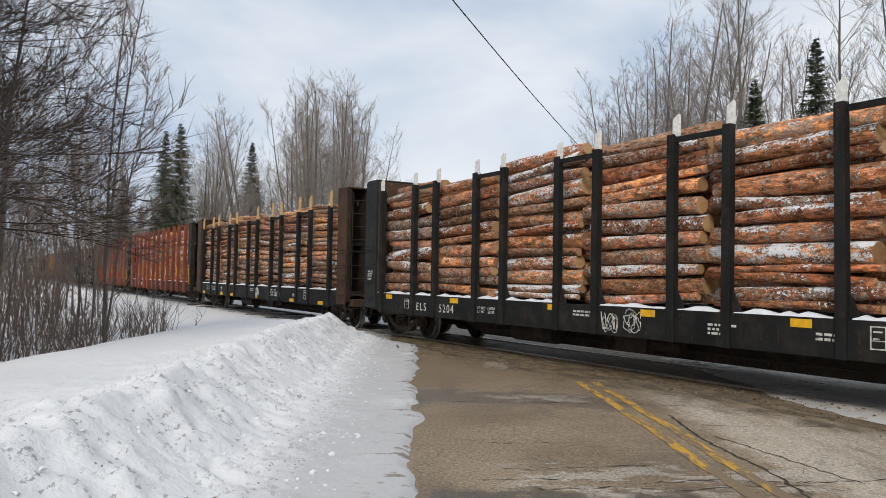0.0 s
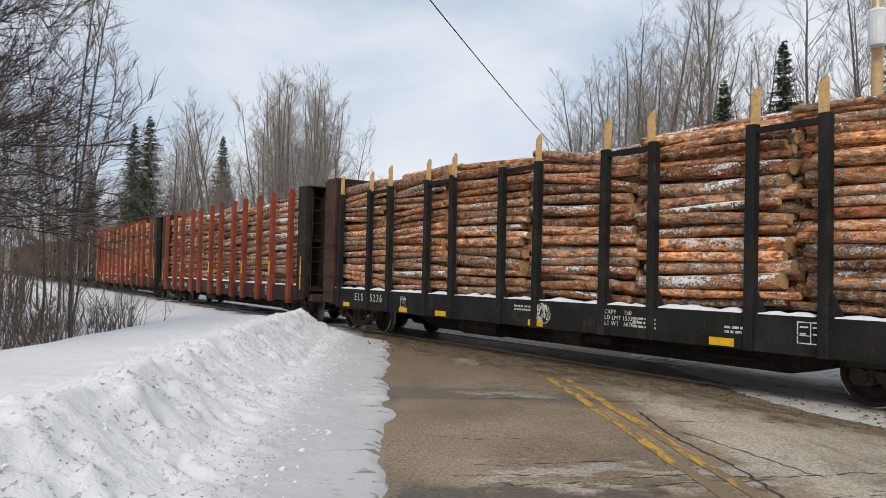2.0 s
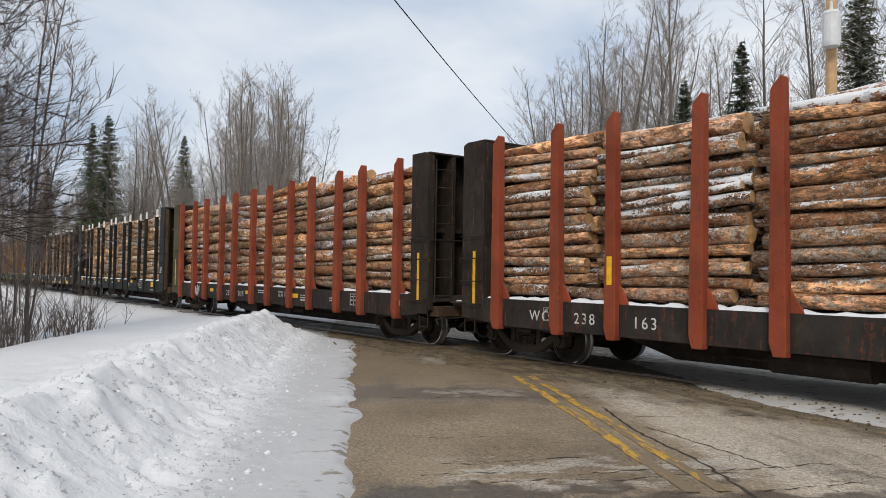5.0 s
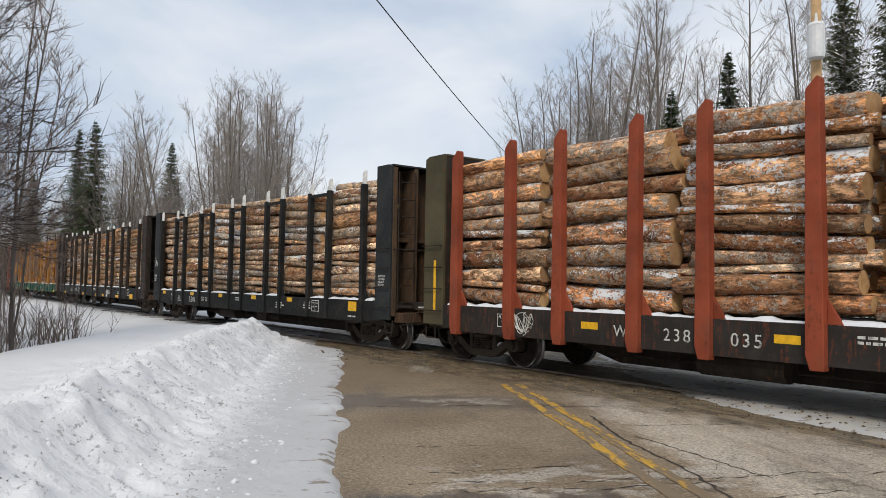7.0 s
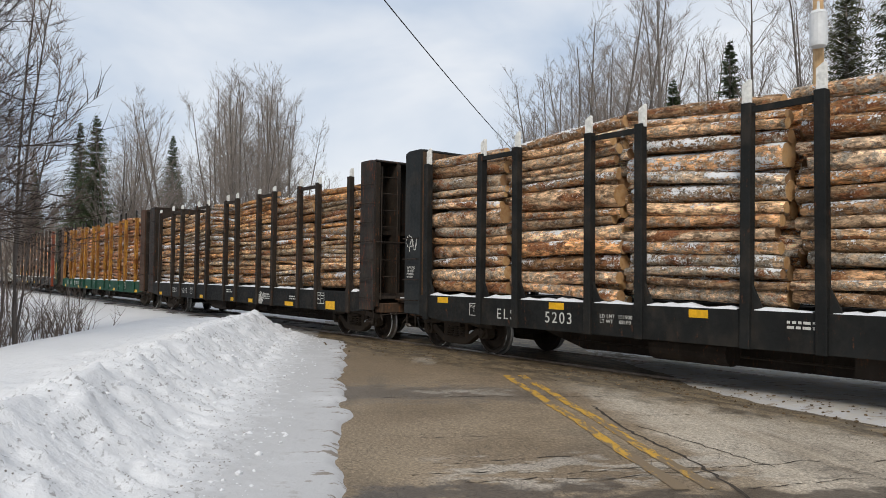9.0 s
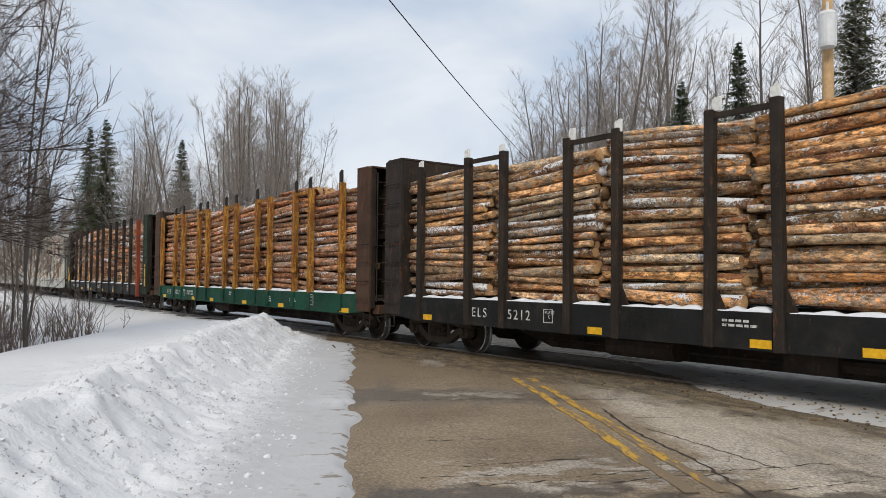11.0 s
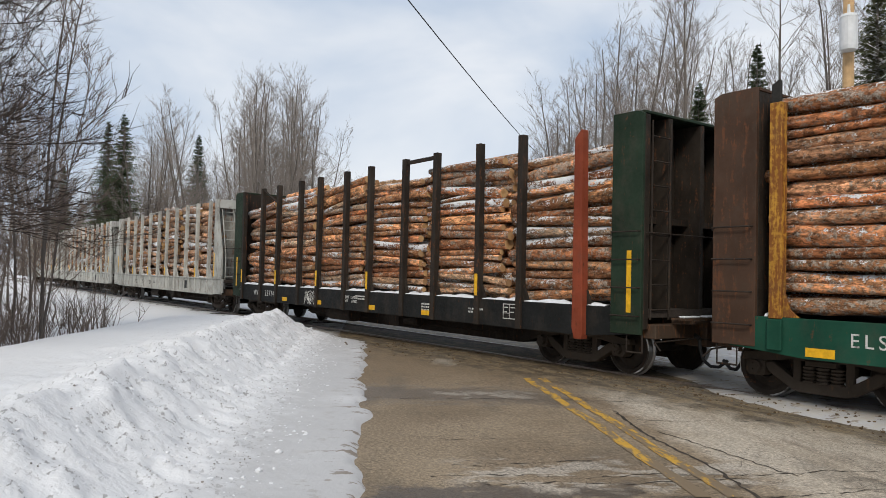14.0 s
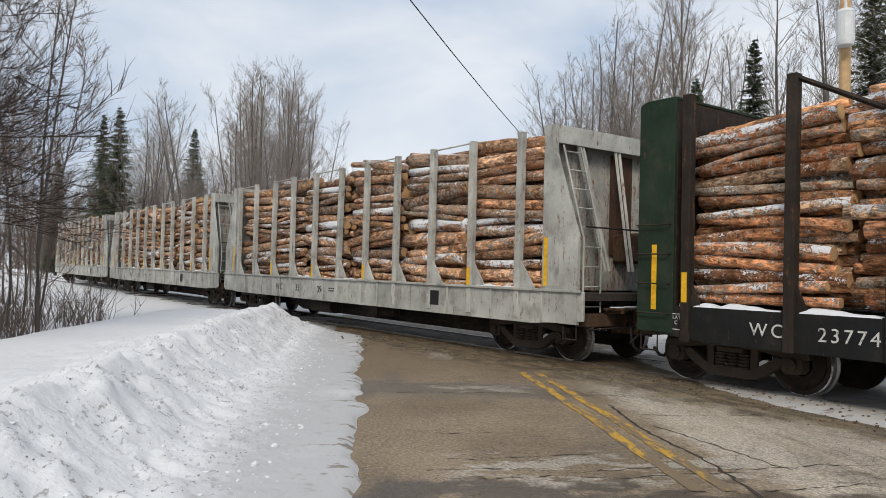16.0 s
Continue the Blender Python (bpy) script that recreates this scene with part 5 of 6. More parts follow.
    for i in (1, 3, 5, 7, 9, 11):
        bm = bmesh.new()
        box(bm, 0.06, 0.17, -0.10, 0.02, 1.62, 2.12)
        bevelled(bm, 0.02)
        part("ratchet_box", bm, YELLOW, st[i], "ochre ratchet box")
    # dark car with one red stake
    car, st, posts = log_car(-138.85, 8, "dark log car with bare black stakes and one red", BLACK, SMOKE, (DKGREEN, DKGREEN), first=-7.8, pitch=2.73, wide=1.52, stake_top=4.13, crossbars=(7,),
                             bark="frosted", dia=0.148, spread=0.036, top=3.80, load_label="stack of slim snowy red-brown logs", bulk_top=4.15, rough=1.9)
    st[11].data = with_material(stake_mesh("slab", 4.0, 0.63), RED)
    tagged(st[11], "oxide red replacement stake")
    reporting(car, "WC", "237749", -6.82, 0.80, 0.175, 0.90)
    lettering("LD LMT  157000\nLT WT     63000", 0.075, car, -0.9, -HALF - 0.002, 0.92)
    graffiti(car, -3.1, 0.70, 0.55, 0.34, 8, loops=5)
    common_marks(car, 18, ((-4.6, 0.34), (-2.4, 0.34), (0.4, 0.34), (2.7, 0.34)), 0.70, -8.1)
    bm = bmesh.new()
    rod(bm, (posts[1] + 0.06, -HALF, 4.08), (posts[1] + 1.05, -HALF + 0.12, 3.55), 0.035, 4)
    part("loose_bar", bm, SMOKE, car, "loose bar hanging askew")
    for i in (0, 2, 4, 6, 9):
        panel(st[i], -0.045, 0.045, 1.18, 1.6, REFLECT, "reflector", "yellow reflective strip", y=-0.045)
    for x in (-8.4, 8.32):
        panel(car, x, x + 0.09, 1.05, 2.0, REFLECT, "reflector", "tall yellow reflective strip", y=-HALF - 0.012)
    # pale grey cars
    for k, x in enumerate((-156.95, -174.25, -191.55)):
        grey_car(x, 20 + k)


def grey_car(x_start, seed):
    car = new("log_car")
    tagged(car, "rust-streaked pale grey log car with closely set stakes", "rail car", "log cars of the train")
    rng = random.Random(seed)
    outer, inner = 8.32, 7.36
    underframe(car, GREY, z0=0.66, deck=DECK + 0.12, half_len=outer, trucks=(-6.90, 6.46))
    end_gear(car, outer - 0.1, 17.3)
    xs = [-7.10 + 1.378 * k for k in range(11)]
    me = with_material(stake_mesh("slim", 4.09, 0.63), GREY)
    gm = with_material(gusset_mesh("slim"), GREY)
    stakes = []
    for s in (-1, 1):
        for x in xs:
            st = part("stake", me, None, car, at=pose(x, s * HALF, 0, rng.gauss(0, 0.15), rng.gauss(0, 0.3), 0 if s < 0 else 180))
            if s < 0:
                stakes.append(st)
                part("gusset", gm, None, st)
    for k in range(0, 10, 2):
        bm = bmesh.new()
        rod(bm, (xs[k] + 0.05, -HALF + 0.04, 4.05), (xs[k + 1] - 0.05, -HALF + 0.04, 4.06), 0.016)
        part("tie_bar", bm, GREY, car)
    for i in (2, 4, 6, 9):
        panel(stakes[i], -0.05, 0.05, 1.26, 1.62, REFLECT, "reflector", "yellow reflective strip", y=-0.02)
    bm = bmesh.new()
    box(bm, -0.022, 0.022, -HALF - 0.03, -HALF - 0.001, 0.70, 1.22)
    bevelled(bm, 0.006)
    rib = bpy.data.meshes.new("sill_rib")
    bm.to_mesh(rib)
    bm.free()
    rib.materials.append(GREY)
    for k in range(23):
        if k % 2:
            part("sill_rib", rib, None, car, at=pose(-7.10 + 0.689 * k, 0, 0))
    bm = bmesh.new()
    box(bm, -outer + 0.02, outer - 0.02, -HALF - 0.05, -HALF - 0.001, 1.222, 1.27)
    bevelled(bm, 0.008)
    part("sill_rim", bm, GREY, car)
    for e in (1, -1):
        side = [(e * inner, 0.70), (e * inner, 4.10), (e * (inner + 0.27), 4.10), (e * (inner + 0.29), 3.60), (e * (outer - 0.12), 2.15), (e * (outer - 0.12), 0.70)]
        bm = bmesh.new()
        box(bm, min(e * inner, e * (inner + 0.06)), max(e * inner, e * (inner + 0.06)), -HALF + 0.05, HALF - 0.05, 1.25, 4.0)
        bmesh.ops.recalc_face_normals(bm, faces=bm.faces[:])
        wall = part("bulkhead", bm, GREYRUST, car, "pale grey rust-streaked end wall")
        for y0, y1 in ((-HALF - 0.012, -HALF + 0.05), (HALF - 0.05, HALF + 0.012)):
            bm = bmesh.new()
            prism(bm, side, y0, y1)
            bmesh.ops.recalc_face_normals(bm, faces=bm.faces[:])
            part("side_plate", bm, GREY, wall)
        bm = bmesh.new()
        box(bm, min(e * (inner - 0.02), e * (inner + 0.30)), max(e * (inner - 0.02), e * (inner + 0.30)), -HALF + 0.051, HALF - 0.051, 4.0, 4.09)
        box(bm, min(e * (inner + 0.26), e * (inner + 0.30)), max(e * (inner + 0.26), e * (inner + 0.30)), -HALF + 0.051, HALF - 0.051, 3.78, 3.999)
        part("top_beam", bm, GREY, wall)
        bm = bmesh.new()
        box(bm, min(e * (inner + 0.061), e * (inner + 0.10)), max(e * (inner + 0.061), e * (inner + 0.10)), 0.05, 0.62, 1.9, 3.75)
        part("patch_plate", bm, BROWN, wall, "rusty brown patch plate")
        for ya, yb in ((-0.95, -0.62), (0.02, 0.02), (1.05, 0.75)):
            bm = bmesh.new()
            a, b = Vector((e * (inner + 0.24), ya, 3.85)), Vector((e * (inner + 0.62), yb, 1.6))
            for dy in (-0.05, 0.05):
                rod(bm, a + Vector((0, dy, 0)), b + Vector((0, dy, 0)), 0.035, 4)
            part("brace", bm, GREY, wall)
        bm = bmesh.new()
        for y in (-1.40, -0.98):
            rod(bm, (e * (inner + 0.30), y, 3.75), (e * (outer - 0.14), y, 2.1), 0.018)
            rod(bm, (e * (outer - 0.14), y, 2.1), (e * (outer - 0.14), y, 0.9), 0.018)
        for k in range(9):
            z = 1.0 + 0.33 * k
            x = outer - 0.14 if z < 2.1 else inner + 0.30 + (outer - 0.44 - inner) * (3.75 - z) / 1.65
            rod(bm, (e * x, -1.40, z), (e * x, -0.98, z), 0.014)
        part("ladder", bm, GREY, wall)
        bm = bmesh.new()
        rod(bm, (e * (outer - 0.05), -1.45, 2.32), (e * (outer - 0.05), 1.45, 2.32), 0.016)
        part("hand_rail", bm, STEEL, wall)
        bm = bmesh.new()
        box(bm, min(e * (inner + 0.061), e * (outer - 0.25)), max(e * (inner + 0.061), e * (outer - 0.25)), 0.12, 0.62, 1.75, 2.3)
        bevelled(bm, 0.05)
        part("brake_housing", bm, GEAR, wall, "rusty brake gear housing")
        bm = bmesh.new()
        cy, cz, cx = 0.36, 1.98, outer - 0.12
        for a in range(18):
            p = [(0.27 * math.cos(t), 0.27 * math.sin(t)) for t in (a * math.pi / 9, (a + 1) * math.pi / 9)]
            rod(bm, (e * cx, cy + p[0][0], cz + p[0][1]), (e * cx, cy + p[1][0], cz + p[1][1]), 0.018)
        for a in range(6):
            rod(bm, (e * cx, cy, cz), (e * cx, cy + 0.26 * math.cos(a * 1.047), cz + 0.26 * math.sin(a * 1.047)), 0.011)
        rod(bm, (e * (inner + 0.08), cy, cz), (e * (cx + 0.03), cy, cz), 0.035)
        part("brake_wheel", bm, STEEL, wall, "dark brake wheel")
        panel(car, min(e * 7.40, e * 7.49), max(e * 7.40, e * 7.49), 1.32, 2.16, REFLECT, "reflector", "tall yellow reflective strip", y=-HALF - 0.0125)
        panel(car, min(e * 7.50, e * 7.78), max(e * 7.50, e * 7.78), 1.32, 2.16, GREY, "placard", "pale steel placard plate", y=-HALF - 0.0125)
        small_lines(car, e * 7.9 - 0.12, 1.72, 2, 0.22, seed + 5).data.materials[0] = WIRE
    for words, at in (("WC", -3.95), ("355", -2.62), ("094", -1.28)):
        lettering(words, 0.19, car, at, -HALF - 0.002, 0.86, material=WIRE, spread=0.95)
    bm = bmesh.new()
    box(bm, 3.9, 4.3, -HALF - 0.004, -HALF - 0.0005, 0.82, 1.12)
    part("data_panel", bm, WIRE, car, "black stencilled data panel")
    small_lines(car, -0.6, 0.98, 2, 0.4, seed).data.materials[0] = WIRE
    deck_snow(car, [-inner] + xs + [inner], seed, 0.3, DECK + 0.12)
    stacks = []
    n = 6
    for k in range(n):
        a, b = -inner + k * 2 * inner / n, -inner + (k + 1) * 2 * inner / n
        stacks.append(log_stack(seed * 10 + k, a, b, 0.175 * rng.uniform(0.9, 1.1), 0.045, "birch", 3.95 + rng.uniform(-0.1, 0.16), "stack of crooked snow-dusted hardwood logs", 2.9))
    cars.append((car, x_start, stacks))


# ---- trees ----
def tubes(paths, sides):
    """Tapered tubes along lists of (point, radius)."""
    V, F = [], []
    for path in paths:
        b = len(V)
        for k, (p, r) in enumerate(path):
            q = path[min(k + 1, len(path) - 1)][0] - path[max(k - 1, 0)][0]
            m = q.to_track_quat("Z", "Y").to_matrix()
            for i in range(sides):
                a = 2 * math.pi * i / sides
                V.append(tuple(p + m @ Vector((r * math.cos(a), r * math.sin(a), 0))))
        for k in range(len(path) - 1):
            for i in range(sides):
                a, c = b + k * sides + i, b + k * sides + (i + 1) % sides
                F.append((a, c, c + sides, a + sides))
    return V, F


def limb(rng, start, way, length, radius, steps, wander, lift):
    p, d = start.copy(), way.normalized()
    path = [(p.copy(), radius)]
    for k in range(steps):
        d = (d + Vector((rng.gauss(0, wander), rng.gauss(0, wander), rng.gauss(0, wander) + lift))).normalized()
        p = p + d * (length / steps)
        path.append((p.copy(), radius * (1 - 0.85 * (k + 1) / steps)))
    return path


def bare_tree(seed, height, spread, first, limbs, material, twig_lift=0.12, girth=0.011, droop=0.0, subs=6, twigs=5, thin=0.006, bits=1, stout=0.45, fan=0.45, joints=2, sway=0.12, steps=5, arch=0.0, reach=(0.12, 0.30)):
    """A leafless tree: tapered trunk, limbs, branches and twigs."""
    rng = random.Random(seed)
    tree = new("bare_tree")
    trunk = limb(rng, Vector((0, 0, -0.3)), Vector((rng.gauss(0, 0.03), rng.gauss(0, 0.03), 1)), height, height * girth, 9, 0.035, 0.03)
    big, mid, small, blades = [], [], [], []
    for i in range(limbs):
        u = first + (0.98 - first) * (i + rng.random()) / limbs
        k = min(int(u * 9), 8)
        f = u * 9 - k
        p = trunk[k][0].lerp(trunk[k + 1][0], f)
        rad = trunk[k][1] * (1 - f) + trunk[k + 1][1] * f
        a = rng.uniform(0, 6.283)
        rise = rng.uniform(0.7, 1.7) * (0.55 + 0.75 * u) - droop
        L = spread * (1.2 - 0.8 * u) * rng.uniform(0.65, 1.1)
        if arch:
            L = min(L, spread * 0.95)
        b = limb(rng, p, Vector((math.cos(a), math.sin(a), rise)), L, max(rad * stout, 0.012), steps, sway, 0.06 - 0.08 * droop)
        if arch:
            b = [(q - Vector((0, 0, arch * L * (n / steps) ** 2 * (1.25 - 0.6 * n / steps))), w) for n, (q, w) in enumerate(b)]
        big.append(b)
        for j in range(subs):
            q = rng.uniform(0.2, 1.0) * (steps - 0.01)
            kk = int(q)
            pp = b[kk][0].lerp(b[kk + 1][0], q - kk)
            base = b[kk + 1][0] - b[kk][0]
            w = base.normalized() + Vector((rng.gauss(0, fan), rng.gauss(0, fan), rng.gauss(0.1, 0.3)))
            s = limb(rng, pp, w, L * rng.uniform(0.28, 0.42 if arch else 0.55), max(b[kk][1] * 0.5, thin * 1.3), joints, 0.14, twig_lift * 0.5)
            mid.append(s)
            for _ in range(twigs):
                q = rng.uniform(0.2, 1.0) * (joints - 0.01)
                kk = int(q)
                pp = s[kk][0].lerp(s[kk + 1][0], q - kk)
                w = (s[kk + 1][0] - s[kk][0]).normalized() + Vector((rng.gauss(0, fan), rng.gauss(0, fan), rng.gauss(twig_lift, 0.3)))
                if bits:
                    small.append(limb(rng, pp, w, L * rng.uniform(*reach), thin, bits, 0.16, twig_lift * 0.4))
                else:
                    w = w.normalized()
                    across = w.cross(Vector((rng.gauss(0, 1), rng.gauss(0, 1), rng.gauss(0, 1)))).normalized() * thin * 1.5
                    tip = pp + w * L * rng.uniform(0.12, 0.32)
                    blades += [tuple(pp - across), tuple(pp + across), tuple(tip)]
    V, F = tubes([trunk], 8)
    tr = new("trunk", raw_mesh("trunk", [tuple(v) for v in V], F, [BOLES], True))
    tr.parent = tree
    V, F = [], []
    for paths, sides in ((big, 4), (mid, 3), (small, 3)):
        v, f = tubes(paths, sides)
        F += [tuple(i + len(V) for i in q) for q in f]
        V += v
    F += [(len(V) + i, len(V) + i + 1, len(V) + i + 2) for i in range(0, len(blades), 3)]
    V += blades
    cr = new("crown", raw_mesh("crown", V, F, [material], True))
    cr.parent = tree
    return tree


def spruce_tree(seed, height, needles, slim=0.15):
    """A spruce: trunk and close whorls of drooping needle sprays, narrowing to a thin leader."""
    rng = random.Random(seed)
    tree = new("spruce_tree")
    V, F = tubes([[(Vector((0, 0, -0.3)), height * 0.014), (Vector((0, 0, height * 0.6)), height * 0.008), (Vector((0, 0, height)), 0.01)]], 6)
    tr = new("trunk", raw_mesh("trunk", V, F, [TWIGS], True))
    tr.parent = tree
    V, F = [], []
    z = height * 0.06
    while z < height * 0.99:
        u = z / height
        reach = height * slim * (1 - u) ** 0.85 + 0.06
        for _ in range(max(4, int(13 * (1 - u) + 5))):
            a = rng.uniform(0, 6.283)
            L = reach * rng.uniform(0.55, 1.1)
            dz = L * (0.25 - 0.75 * (1 - u)) * rng.uniform(0.5, 1.3)
            d = Vector((math.cos(a), math.sin(a), 0))
            s = Vector((-d.y, d.x, 0))
            foot = Vector((0, 0, z + rng.uniform(-0.12, 0.12)))
            for k in range(7):
                t = (k + 0.7) / 7
                p = foot + d * (L * t) + Vector((0, 0, dz * t * t))
                w = L * 0.24 * (1.1 - t) + 0.10
                for side in (-1, 1):
                    b = len(V)
                    tip = p + s * (side * w * rng.uniform(0.5, 1.3)) + d * (w * rng.uniform(0.3, 1.0)) + Vector((0, 0, -w * rng.uniform(0.0, 0.7)))
                    V += [tuple(p - d * 0.05 + Vector((0, 0, 0.02))), tuple(p + d * 0.06), tuple(tip)]
                    F.append((b, b + 1, b + 2))
        z += height * 0.0085 * rng.uniform(0.7, 1.3)
    cr = new("crown", raw_mesh("crown", V, F, [needles]))
    cr.parent = tree
    return tree


def shrub(seed, stems, height, material):
    rng = random.Random(seed)
    bush = new("bare_shrub")
    paths, fine = [], []
    for i in range(stems):
        p = Vector((rng.gauss(0, 0.5), rng.gauss(0, 0.5), -0.15))
        b = limb(rng, p, Vector((rng.gauss(0, 0.28), rng.gauss(0, 0.28), 1)), height * rng.uniform(0.5, 1.15), 0.012, 5, 0.10, 0.02)
        paths.append(b)
        for _ in range(5):
            k = rng.randint(1, 4)
            fine.append(limb(rng, b[k][0], Vector((rng.gauss(0, 0.7), rng.gauss(0, 0.7), 0.8)), height * rng.uniform(0.12, 0.35), 0.005, 2, 0.15, 0.05))
    V, F = tubes(paths, 4)
    v, f = tubes(fine, 3)
    F += [tuple(i + len(V) for i in q) for q in f]
    ob = new("bush", raw_mesh("bush", V + v, F, [material], True))
    ob.parent = bush
    tagged(ob, kind="stuff")
    return bush


def ground_at(x, y):
    return float(ground_height(np.array(RC * x + RS * y), np.array(-RS * x + RC * y)))


def plant(source, x, y, turn, size, label="", category="tree", group=""):
    ob = copy_thing(source, pose(x, y, ground_at(x, y), 0, 0, turn))
    ob.scale = (size, size, size)
    return tagged(ob, label, category, group)


def build_trees():
    rng = random.Random(77)
    makers = [bare_tree(101 + i, h, sp, fi, 22, TWIGS, subs=7, twigs=9, girth=gi, thin=0.0042, bits=0, stout=0.45, fan=0.38, sway=0.14) for i, (h, sp, fi, gi) in enumerate(((16, 4.6, 0.34, 0.0095), (15, 3.9, 0.40, 0.009), (17, 4.4, 0.42, 0.010), (13, 3.9, 0.28, 0.008), (16, 3.4, 0.44, 0.008)))]
    thin = [bare_tree(201 + i, h, sp, 0.10, 18, TWIGS_RED, subs=7, twigs=9, girth=0.0045, thin=0.0035, stout=0.4, bits=0) for i, (h, sp) in enumerate(((8.5, 2.4), (6.5, 2.0), (10, 2.6)))]
    big = [bare_tree(301 + i, h, sp, 0.24, 56, DARKTWIGS, droop=0.6, subs=13, twigs=9, girth=0.010, thin=0.0062, twig_lift=0.16, bits=3, reach=(0.06, 0.17), stout=0.22, fan=0.42, joints=4, sway=0.13, steps=9, arch=0.22) for i, (h, sp) in enumerate(((12, 4.7), (10.5, 4.2)))]
    spruces = [spruce_tree(401, 13.5, NEEDLE, 0.20), spruce_tree(402, 12.0, NEEDLE, 0.215), spruce_tree(403, 12.0, SNOWY, 0.20)]
    bushes = [shrub(501, 15, 1.6, TWIGS_RED), shrub(502, 12, 1.2, TWIGS_RED), shrub(503, 9, 0.8, TWIGS_RED)]
    # overhanging trees near the bank
    for k, (x, y, t, s) in enumerate(((-11.5, -1.7, 40, 1.0), (-15.0, -0.9, 160, 0.95), (-13.0, -3.2, 250, 1.0), (-18.5, -0.5, 70, 1.0), (-17.0, -2.5, 200, 1.05), (-12.5, -2.4, 310, 1.05), (-10.5, -2.6, 100, 1.0), (-14.0, -1.6, 20, 0.9), (-12.2, -3.6, 140, 1.1))):
        plant(big[k % 2], x, y, t, s, "leafless tree with long drooping twiggy branches", "tree", "trees by the snowbank")
    # saplings and slim trunks in the brush
    for k in range(50):
        x = rng.uniform(-38, -14.5)
        y = rng.uniform(-6, 4.6) if x < -17 else rng.uniform(-5, 2.2)
        y = min(y, -x * 0.13 + 0.1)
        plant(thin[k % 3], x, y, rng.uniform(0, 360), rng.uniform(0.7, 1.15), "slim leafless sapling standing in snow", "tree", "saplings in the brush")
    for k in range(46):
        x = rng.uniform(-26, -14.5)
        y = rng.uniform(-0.5, 0.19 * -x)
        if y > 6.4:
            continue
        plant(bushes[k % 3], x, y, rng.uniform(0, 360), rng.uniform(0.7, 1.15), "leafless brown shrub standing in snow", "shrub", "shrubs behind the bank")
    # far woods on the road's left, beyond the track
    for k in range(48):
        r = rng.uniform(50, 115)
        n = -6.0 - abs(rng.gauss(0, 1)) * 15
        x, y = RC * r - RS * (-n) * 1.0, RS * r + RC * (-n)
        if y < 15.5:
            y = 15.5 + rng.uniform(0, 9)
        plant(makers[k % 5], x, y, rng.uniform(0, 360), (rng.uniform(0.58, 0.72) if n > -11 else rng.uniform(0.58, 0.76)), "tall leafless forest tree", "tree", "trees of the far wood")
    for k in range(46):
        x, y = rng.uniform(-150, -60), 15 + abs(rng.gauss(0, 9))
        plant(makers[(k * 3) % 5], x, y, rng.uniform(0, 360), rng.uniform(0.6, 0.95), "tall leafless forest tree", "tree", "trees of the far wood")
    # near side of the track, far down
    for k in range(30):
        x, y = rng.uniform(-130, -38), rng.uniform(-14, 4.5)
        plant(makers[(k * 2) % 5], x, y, rng.uniform(0, 360), rng.uniform(0.5, 0.85), "tall leafless forest tree", "tree", "trees of the far wood")
    # woods on the road's right
    for k in range(64):
        r = rng.uniform(16, 78)
        n = 14.0 + abs(rng.gauss(0, 10)) + (4 if r < 26 else 0)
        x, y = RC * r + RS * n, RS * r - RC * n
        if y < 17:
            continue
        plant(makers[(k * 2 + 1) % 5], x, y, rng.uniform(0, 360), rng.uniform(0.9, 1.2), "tall leafless forest tree", "tree", "trees of the far wood")
    # the taller edge of the left wood
    for k in range(42):
        a, d = (rng.uniform(20.2, 25.6) if k % 2 else rng.uniform(12.5, 27.2)), rng.uniform(54, 84)
        rise = 14.6 - 1.35 * max(0, a - 24.0) - 0.45 * max(0, 21.6 - a)
        tip = d * math.tan(radians(rise * (1 - 0.28 * rng.random() ** 1.5))) + 1.53
        plant(makers[(0, 2, 3, 1)[k % 4]], -d * math.cos(radians(a)), d * math.sin(radians(a)), rng.uniform(0, 360), tip / (16, 17, 13, 15)[k % 4], "tall leafless forest tree", "tree", "trees of the far wood")
    # the wood's thinning edge by the road
    for k in range(16):
        a, d = rng.uniform(42.3, 53), rng.uniform(48, 76)
        top = d * math.tan(radians(min(8.6 + (a - 41.5) * 1.35, 19.5) * rng.uniform(0.85, 1.05))) + 1.5
        plant(makers[k % 5], -d * math.cos(radians(a)), d * math.sin(radians(a)), rng.uniform(0, 360), top / 16.0, "tall leafless forest tree", "tree", "trees of the far wood")
    heights = (13.5, 12.0, 12.0)
    # bearing from the track's line, distance, elevation of the tip, which spruce
    for k, (a, d, e, m) in enumerate(((11.23, 68, 10.33, 0), (12.27, 66, 10.9, 1), (17.27, 70, 9.92, 0), (8.6, 92, 7.0, 1), (54.26, 36, 13.96, 1), (58.19, 38, 16.49, 0), (65.6, 24.5, 19.6, 2), (68.5, 22.5, 20.5, 2), (71.5, 27, 18.0, 2))):
        tip = d * math.tan(radians(e)) + 1.53
        label = "snow-laden green spruce beside the utility pole" if m == 2 else "dark green spruce dusted with snow"
        plant(spruces[m], -d * math.cos(radians(a)), d * math.sin(radians(a)), 50 * k, tip / heights[m], label, "tree", "spruces among bare trees")
    for src in (*makers, *thin, *big, *spruces, *bushes):
        for o in (*src.children_recursive, src):
            bpy.data.objects.remove(o)


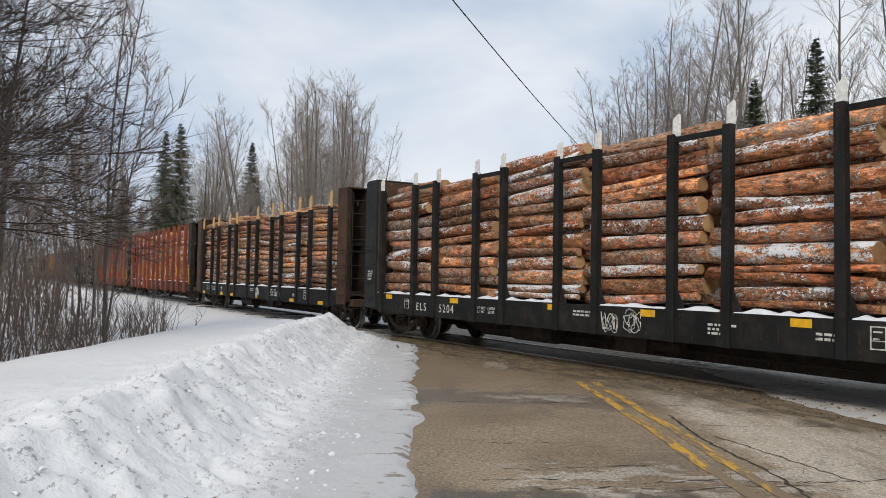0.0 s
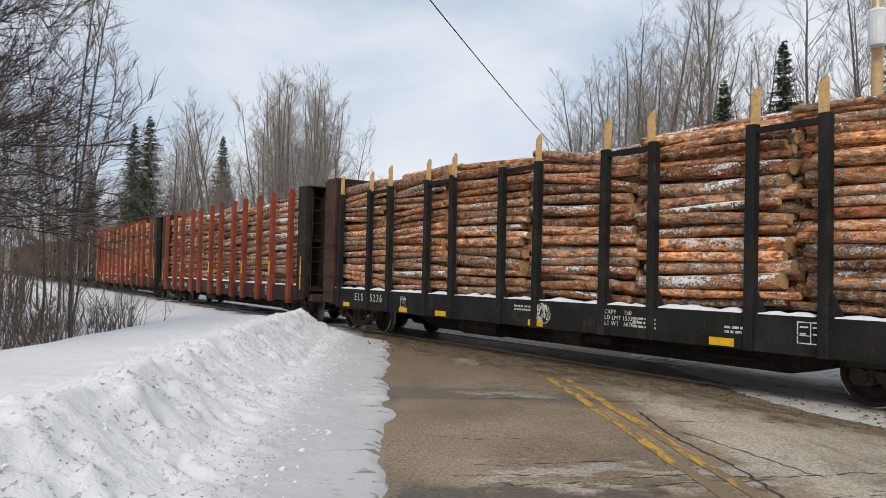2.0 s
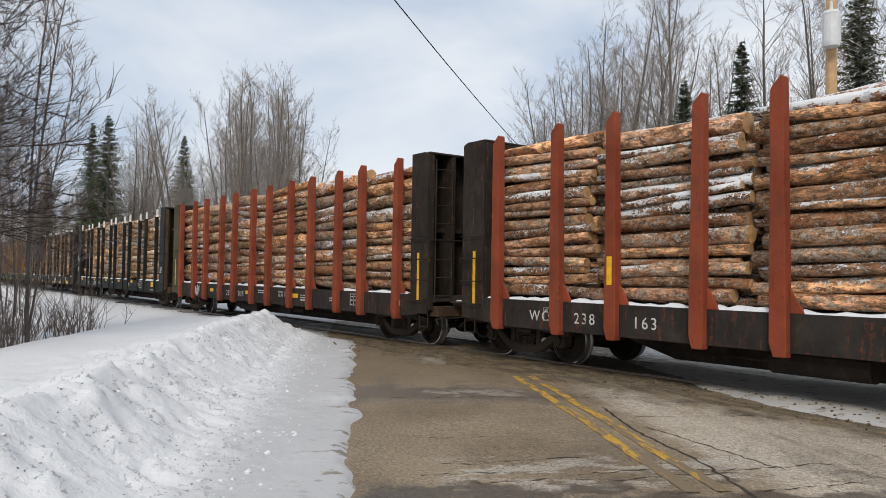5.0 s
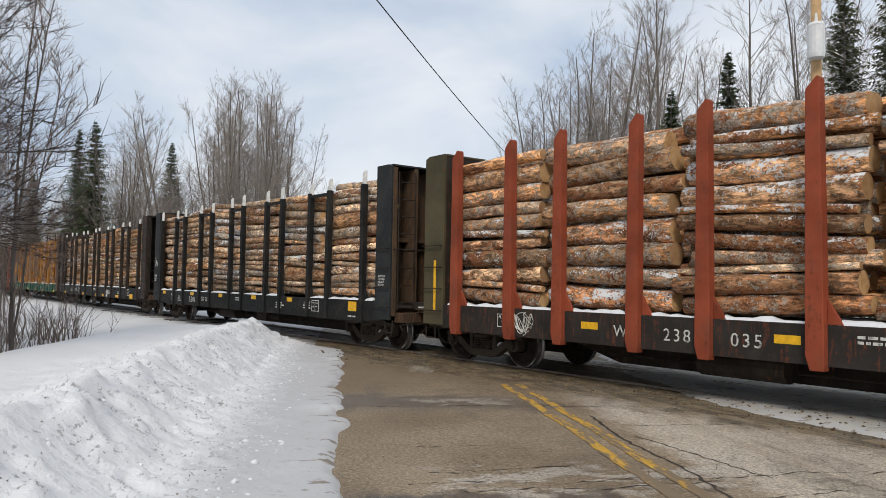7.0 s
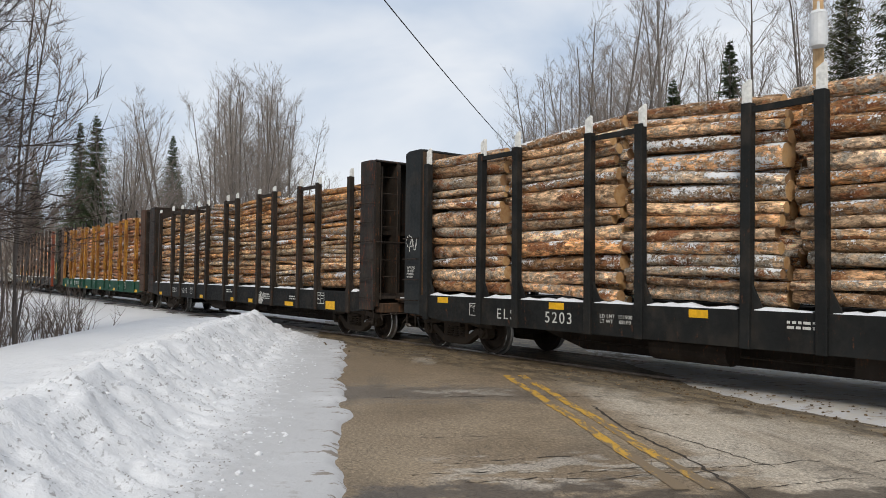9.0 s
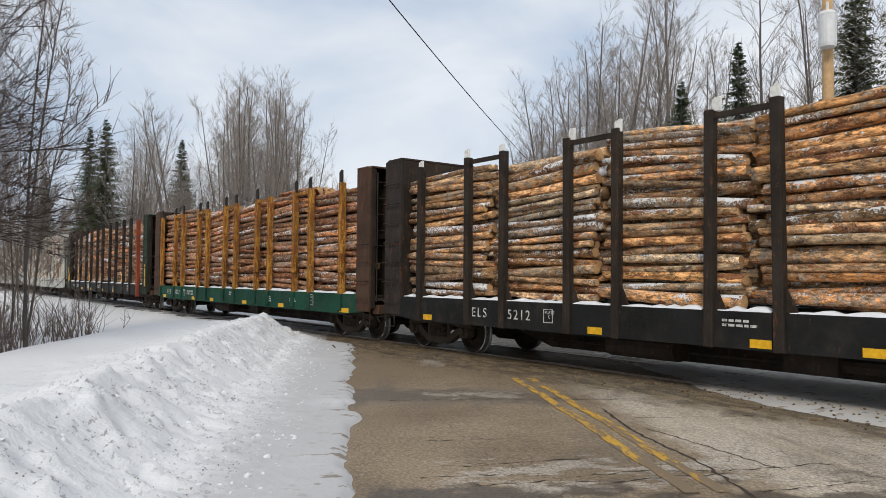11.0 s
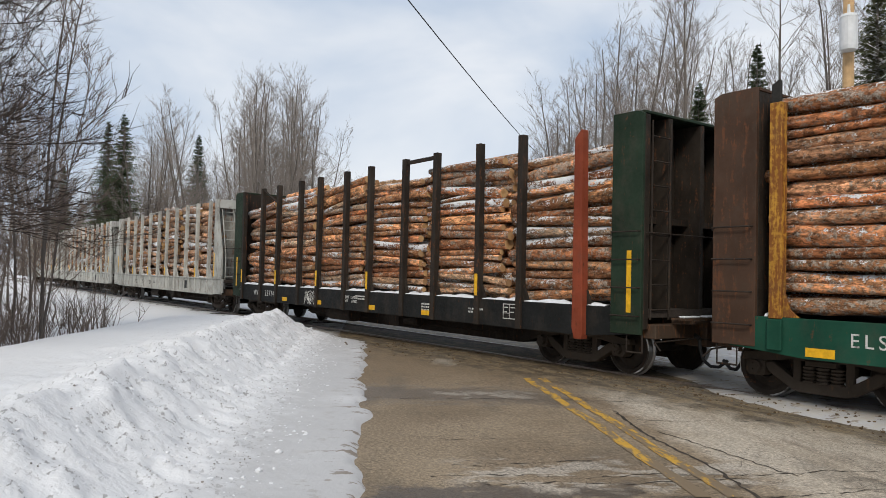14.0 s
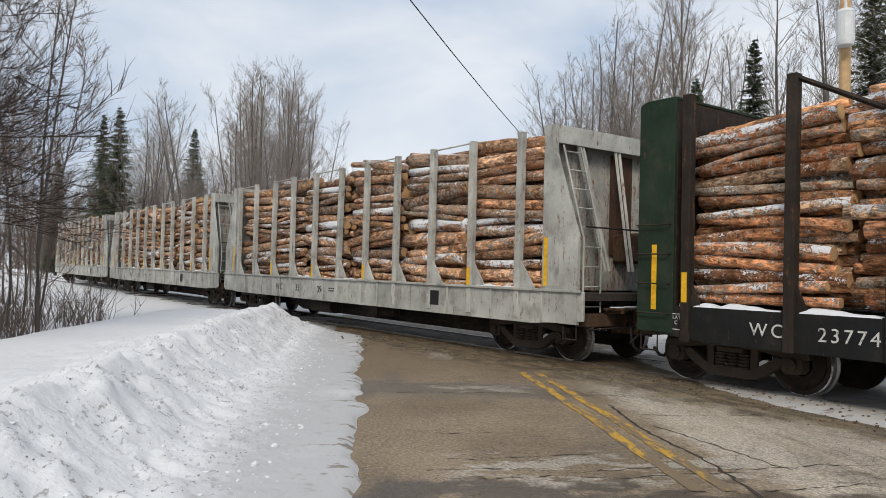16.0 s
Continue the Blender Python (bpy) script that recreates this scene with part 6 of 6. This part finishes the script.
def build_thicket():
    """Undergrowth and crowded stems deep in the woods."""
    rng = random.Random(9)
    for name, spots in (("far_thicket", [(rng.uniform(-150, -45), 15 + abs(rng.gauss(0, 8))) for _ in range(480)]),
                        ("roadside_thicket", [(RC * r + RS * n, RS * r - RC * n) for r, n in ((rng.uniform(20, 100), 17 + abs(rng.gauss(0, 12))) for _ in range(300))]),
                        ("brush_thicket", [(x, rng.uniform(-9, -x * 0.085)) for x in (rng.uniform(-48, -19) for _ in range(260))])):
        near = name == "brush_thicket"
        paths = []
        for x, y in spots:
            if y > 8 and y < 15:
                continue
            p = Vector((x, y, -0.2))
            h = rng.uniform(2.0, 5.5) if near else rng.uniform(4, 9.5)
            for _ in range(3 if near else 2):
                b = limb(rng, p, Vector((rng.gauss(0, 0.2), rng.gauss(0, 0.2), 1)), h, 0.018 if near else 0.04, 5, 0.09, 0.03)
                paths.append(b)
                for j in range(9):
                    k = rng.randint(1, 4)
                    paths.append(limb(rng, b[k][0], Vector((rng.gauss(0, 0.7), rng.gauss(0, 0.7), 0.9)), h * rng.uniform(0.15, 0.35), 0.006 if near else 0.016, 2, 0.15, 0.08))
        V, F = tubes(paths, 3)
        ob = new(name, raw_mesh(name, V, F, [TWIGS_RED if near else TWIGS], True))
        tagged(ob, "dense leafless undergrowth of the winter wood", "undergrowth", kind="stuff")


def build_pole():
    x, y = -9.7, 19.8
    pole = new("utility_pole")
    tagged(pole, "pale wooden utility pole with a grey transformer can", "utility pole")
    pole.matrix_basis = pose(x, y, -0.15)
    bm = bmesh.new()
    rod(bm, (0, 0, -0.4), (0, 0, 10.6), 0.165, 14, r2=0.125)
    part("shaft", bm, POLEWOOD, pole, smooth=False)
    bm = bmesh.new()
    c = (0.16, -0.32)
    rod(bm, (*c, 7.75), (*c, 7.85), 0.20, 16, r2=0.215)
    rod(bm, (*c, 7.85), (*c, 8.6), 0.215, 16)
    rod(bm, (*c, 8.6), (*c, 8.68), 0.225, 16, r2=0.18)
    can = part("transformer", bm, CAN, pole, "light grey transformer can")
    bm = bmesh.new()
    rod(bm, (c[0], c[1], 8.68), (c[0], c[1], 8.95), 0.045, 8, r2=0.03)
    part("bushing", bm, CAN, can)
    bm = bmesh.new()
    box(bm, 0.02, 0.12, -0.2, 0.0, 8.0, 8.1)
    box(bm, 0.02, 0.12, -0.2, 0.0, 8.4, 8.5)
    part("bracket", bm, STEEL, pole)
    # overhead cable
    a, b = Vector((-8.0, -1.0, 9.65)), Vector((-41.3, 39.9, 9.2))
    bm = bmesh.new()
    n = 40
    pts = [a.lerp(b, i / n) - Vector((0, 0, 0.5 * 4 * (i / n) * (1 - i / n) - 0.45)) for i in range(n + 1)]
    for p, q in zip(pts, pts[1:]):
        rod(bm, p, q, 0.020, 5)
    tagged(part("overhead_cable", bm, WIRE), "black overhead cable crossing the road and track", "cable")


build_ground()
build_road()
build_track()
build_lumps()
build_train()
build_trees()
build_thicket()
build_pole()


def travelled(t):
    """Metres that the train has gone after t seconds; it slows a little."""
    return 8.89 * t - 0.0085 * t * t


def motions():
    times = [float(i) for i in range(17)]
    for car, x, stacks in cars:
        rows = [(t, pose(x + travelled(t), TRACK_Y, 0)) for t in times]
        walk(car, rows)
        for stack in stacks:
            walk(stack, rows)
    steps = [i / 15 for i in range(241)]
    for ob, x, first in wheel_sets:
        walk(ob, [(t, pose(x, 0, 0.42, 0, first + math.degrees(travelled(t) / 0.42), 0)) for t in steps])


motions()
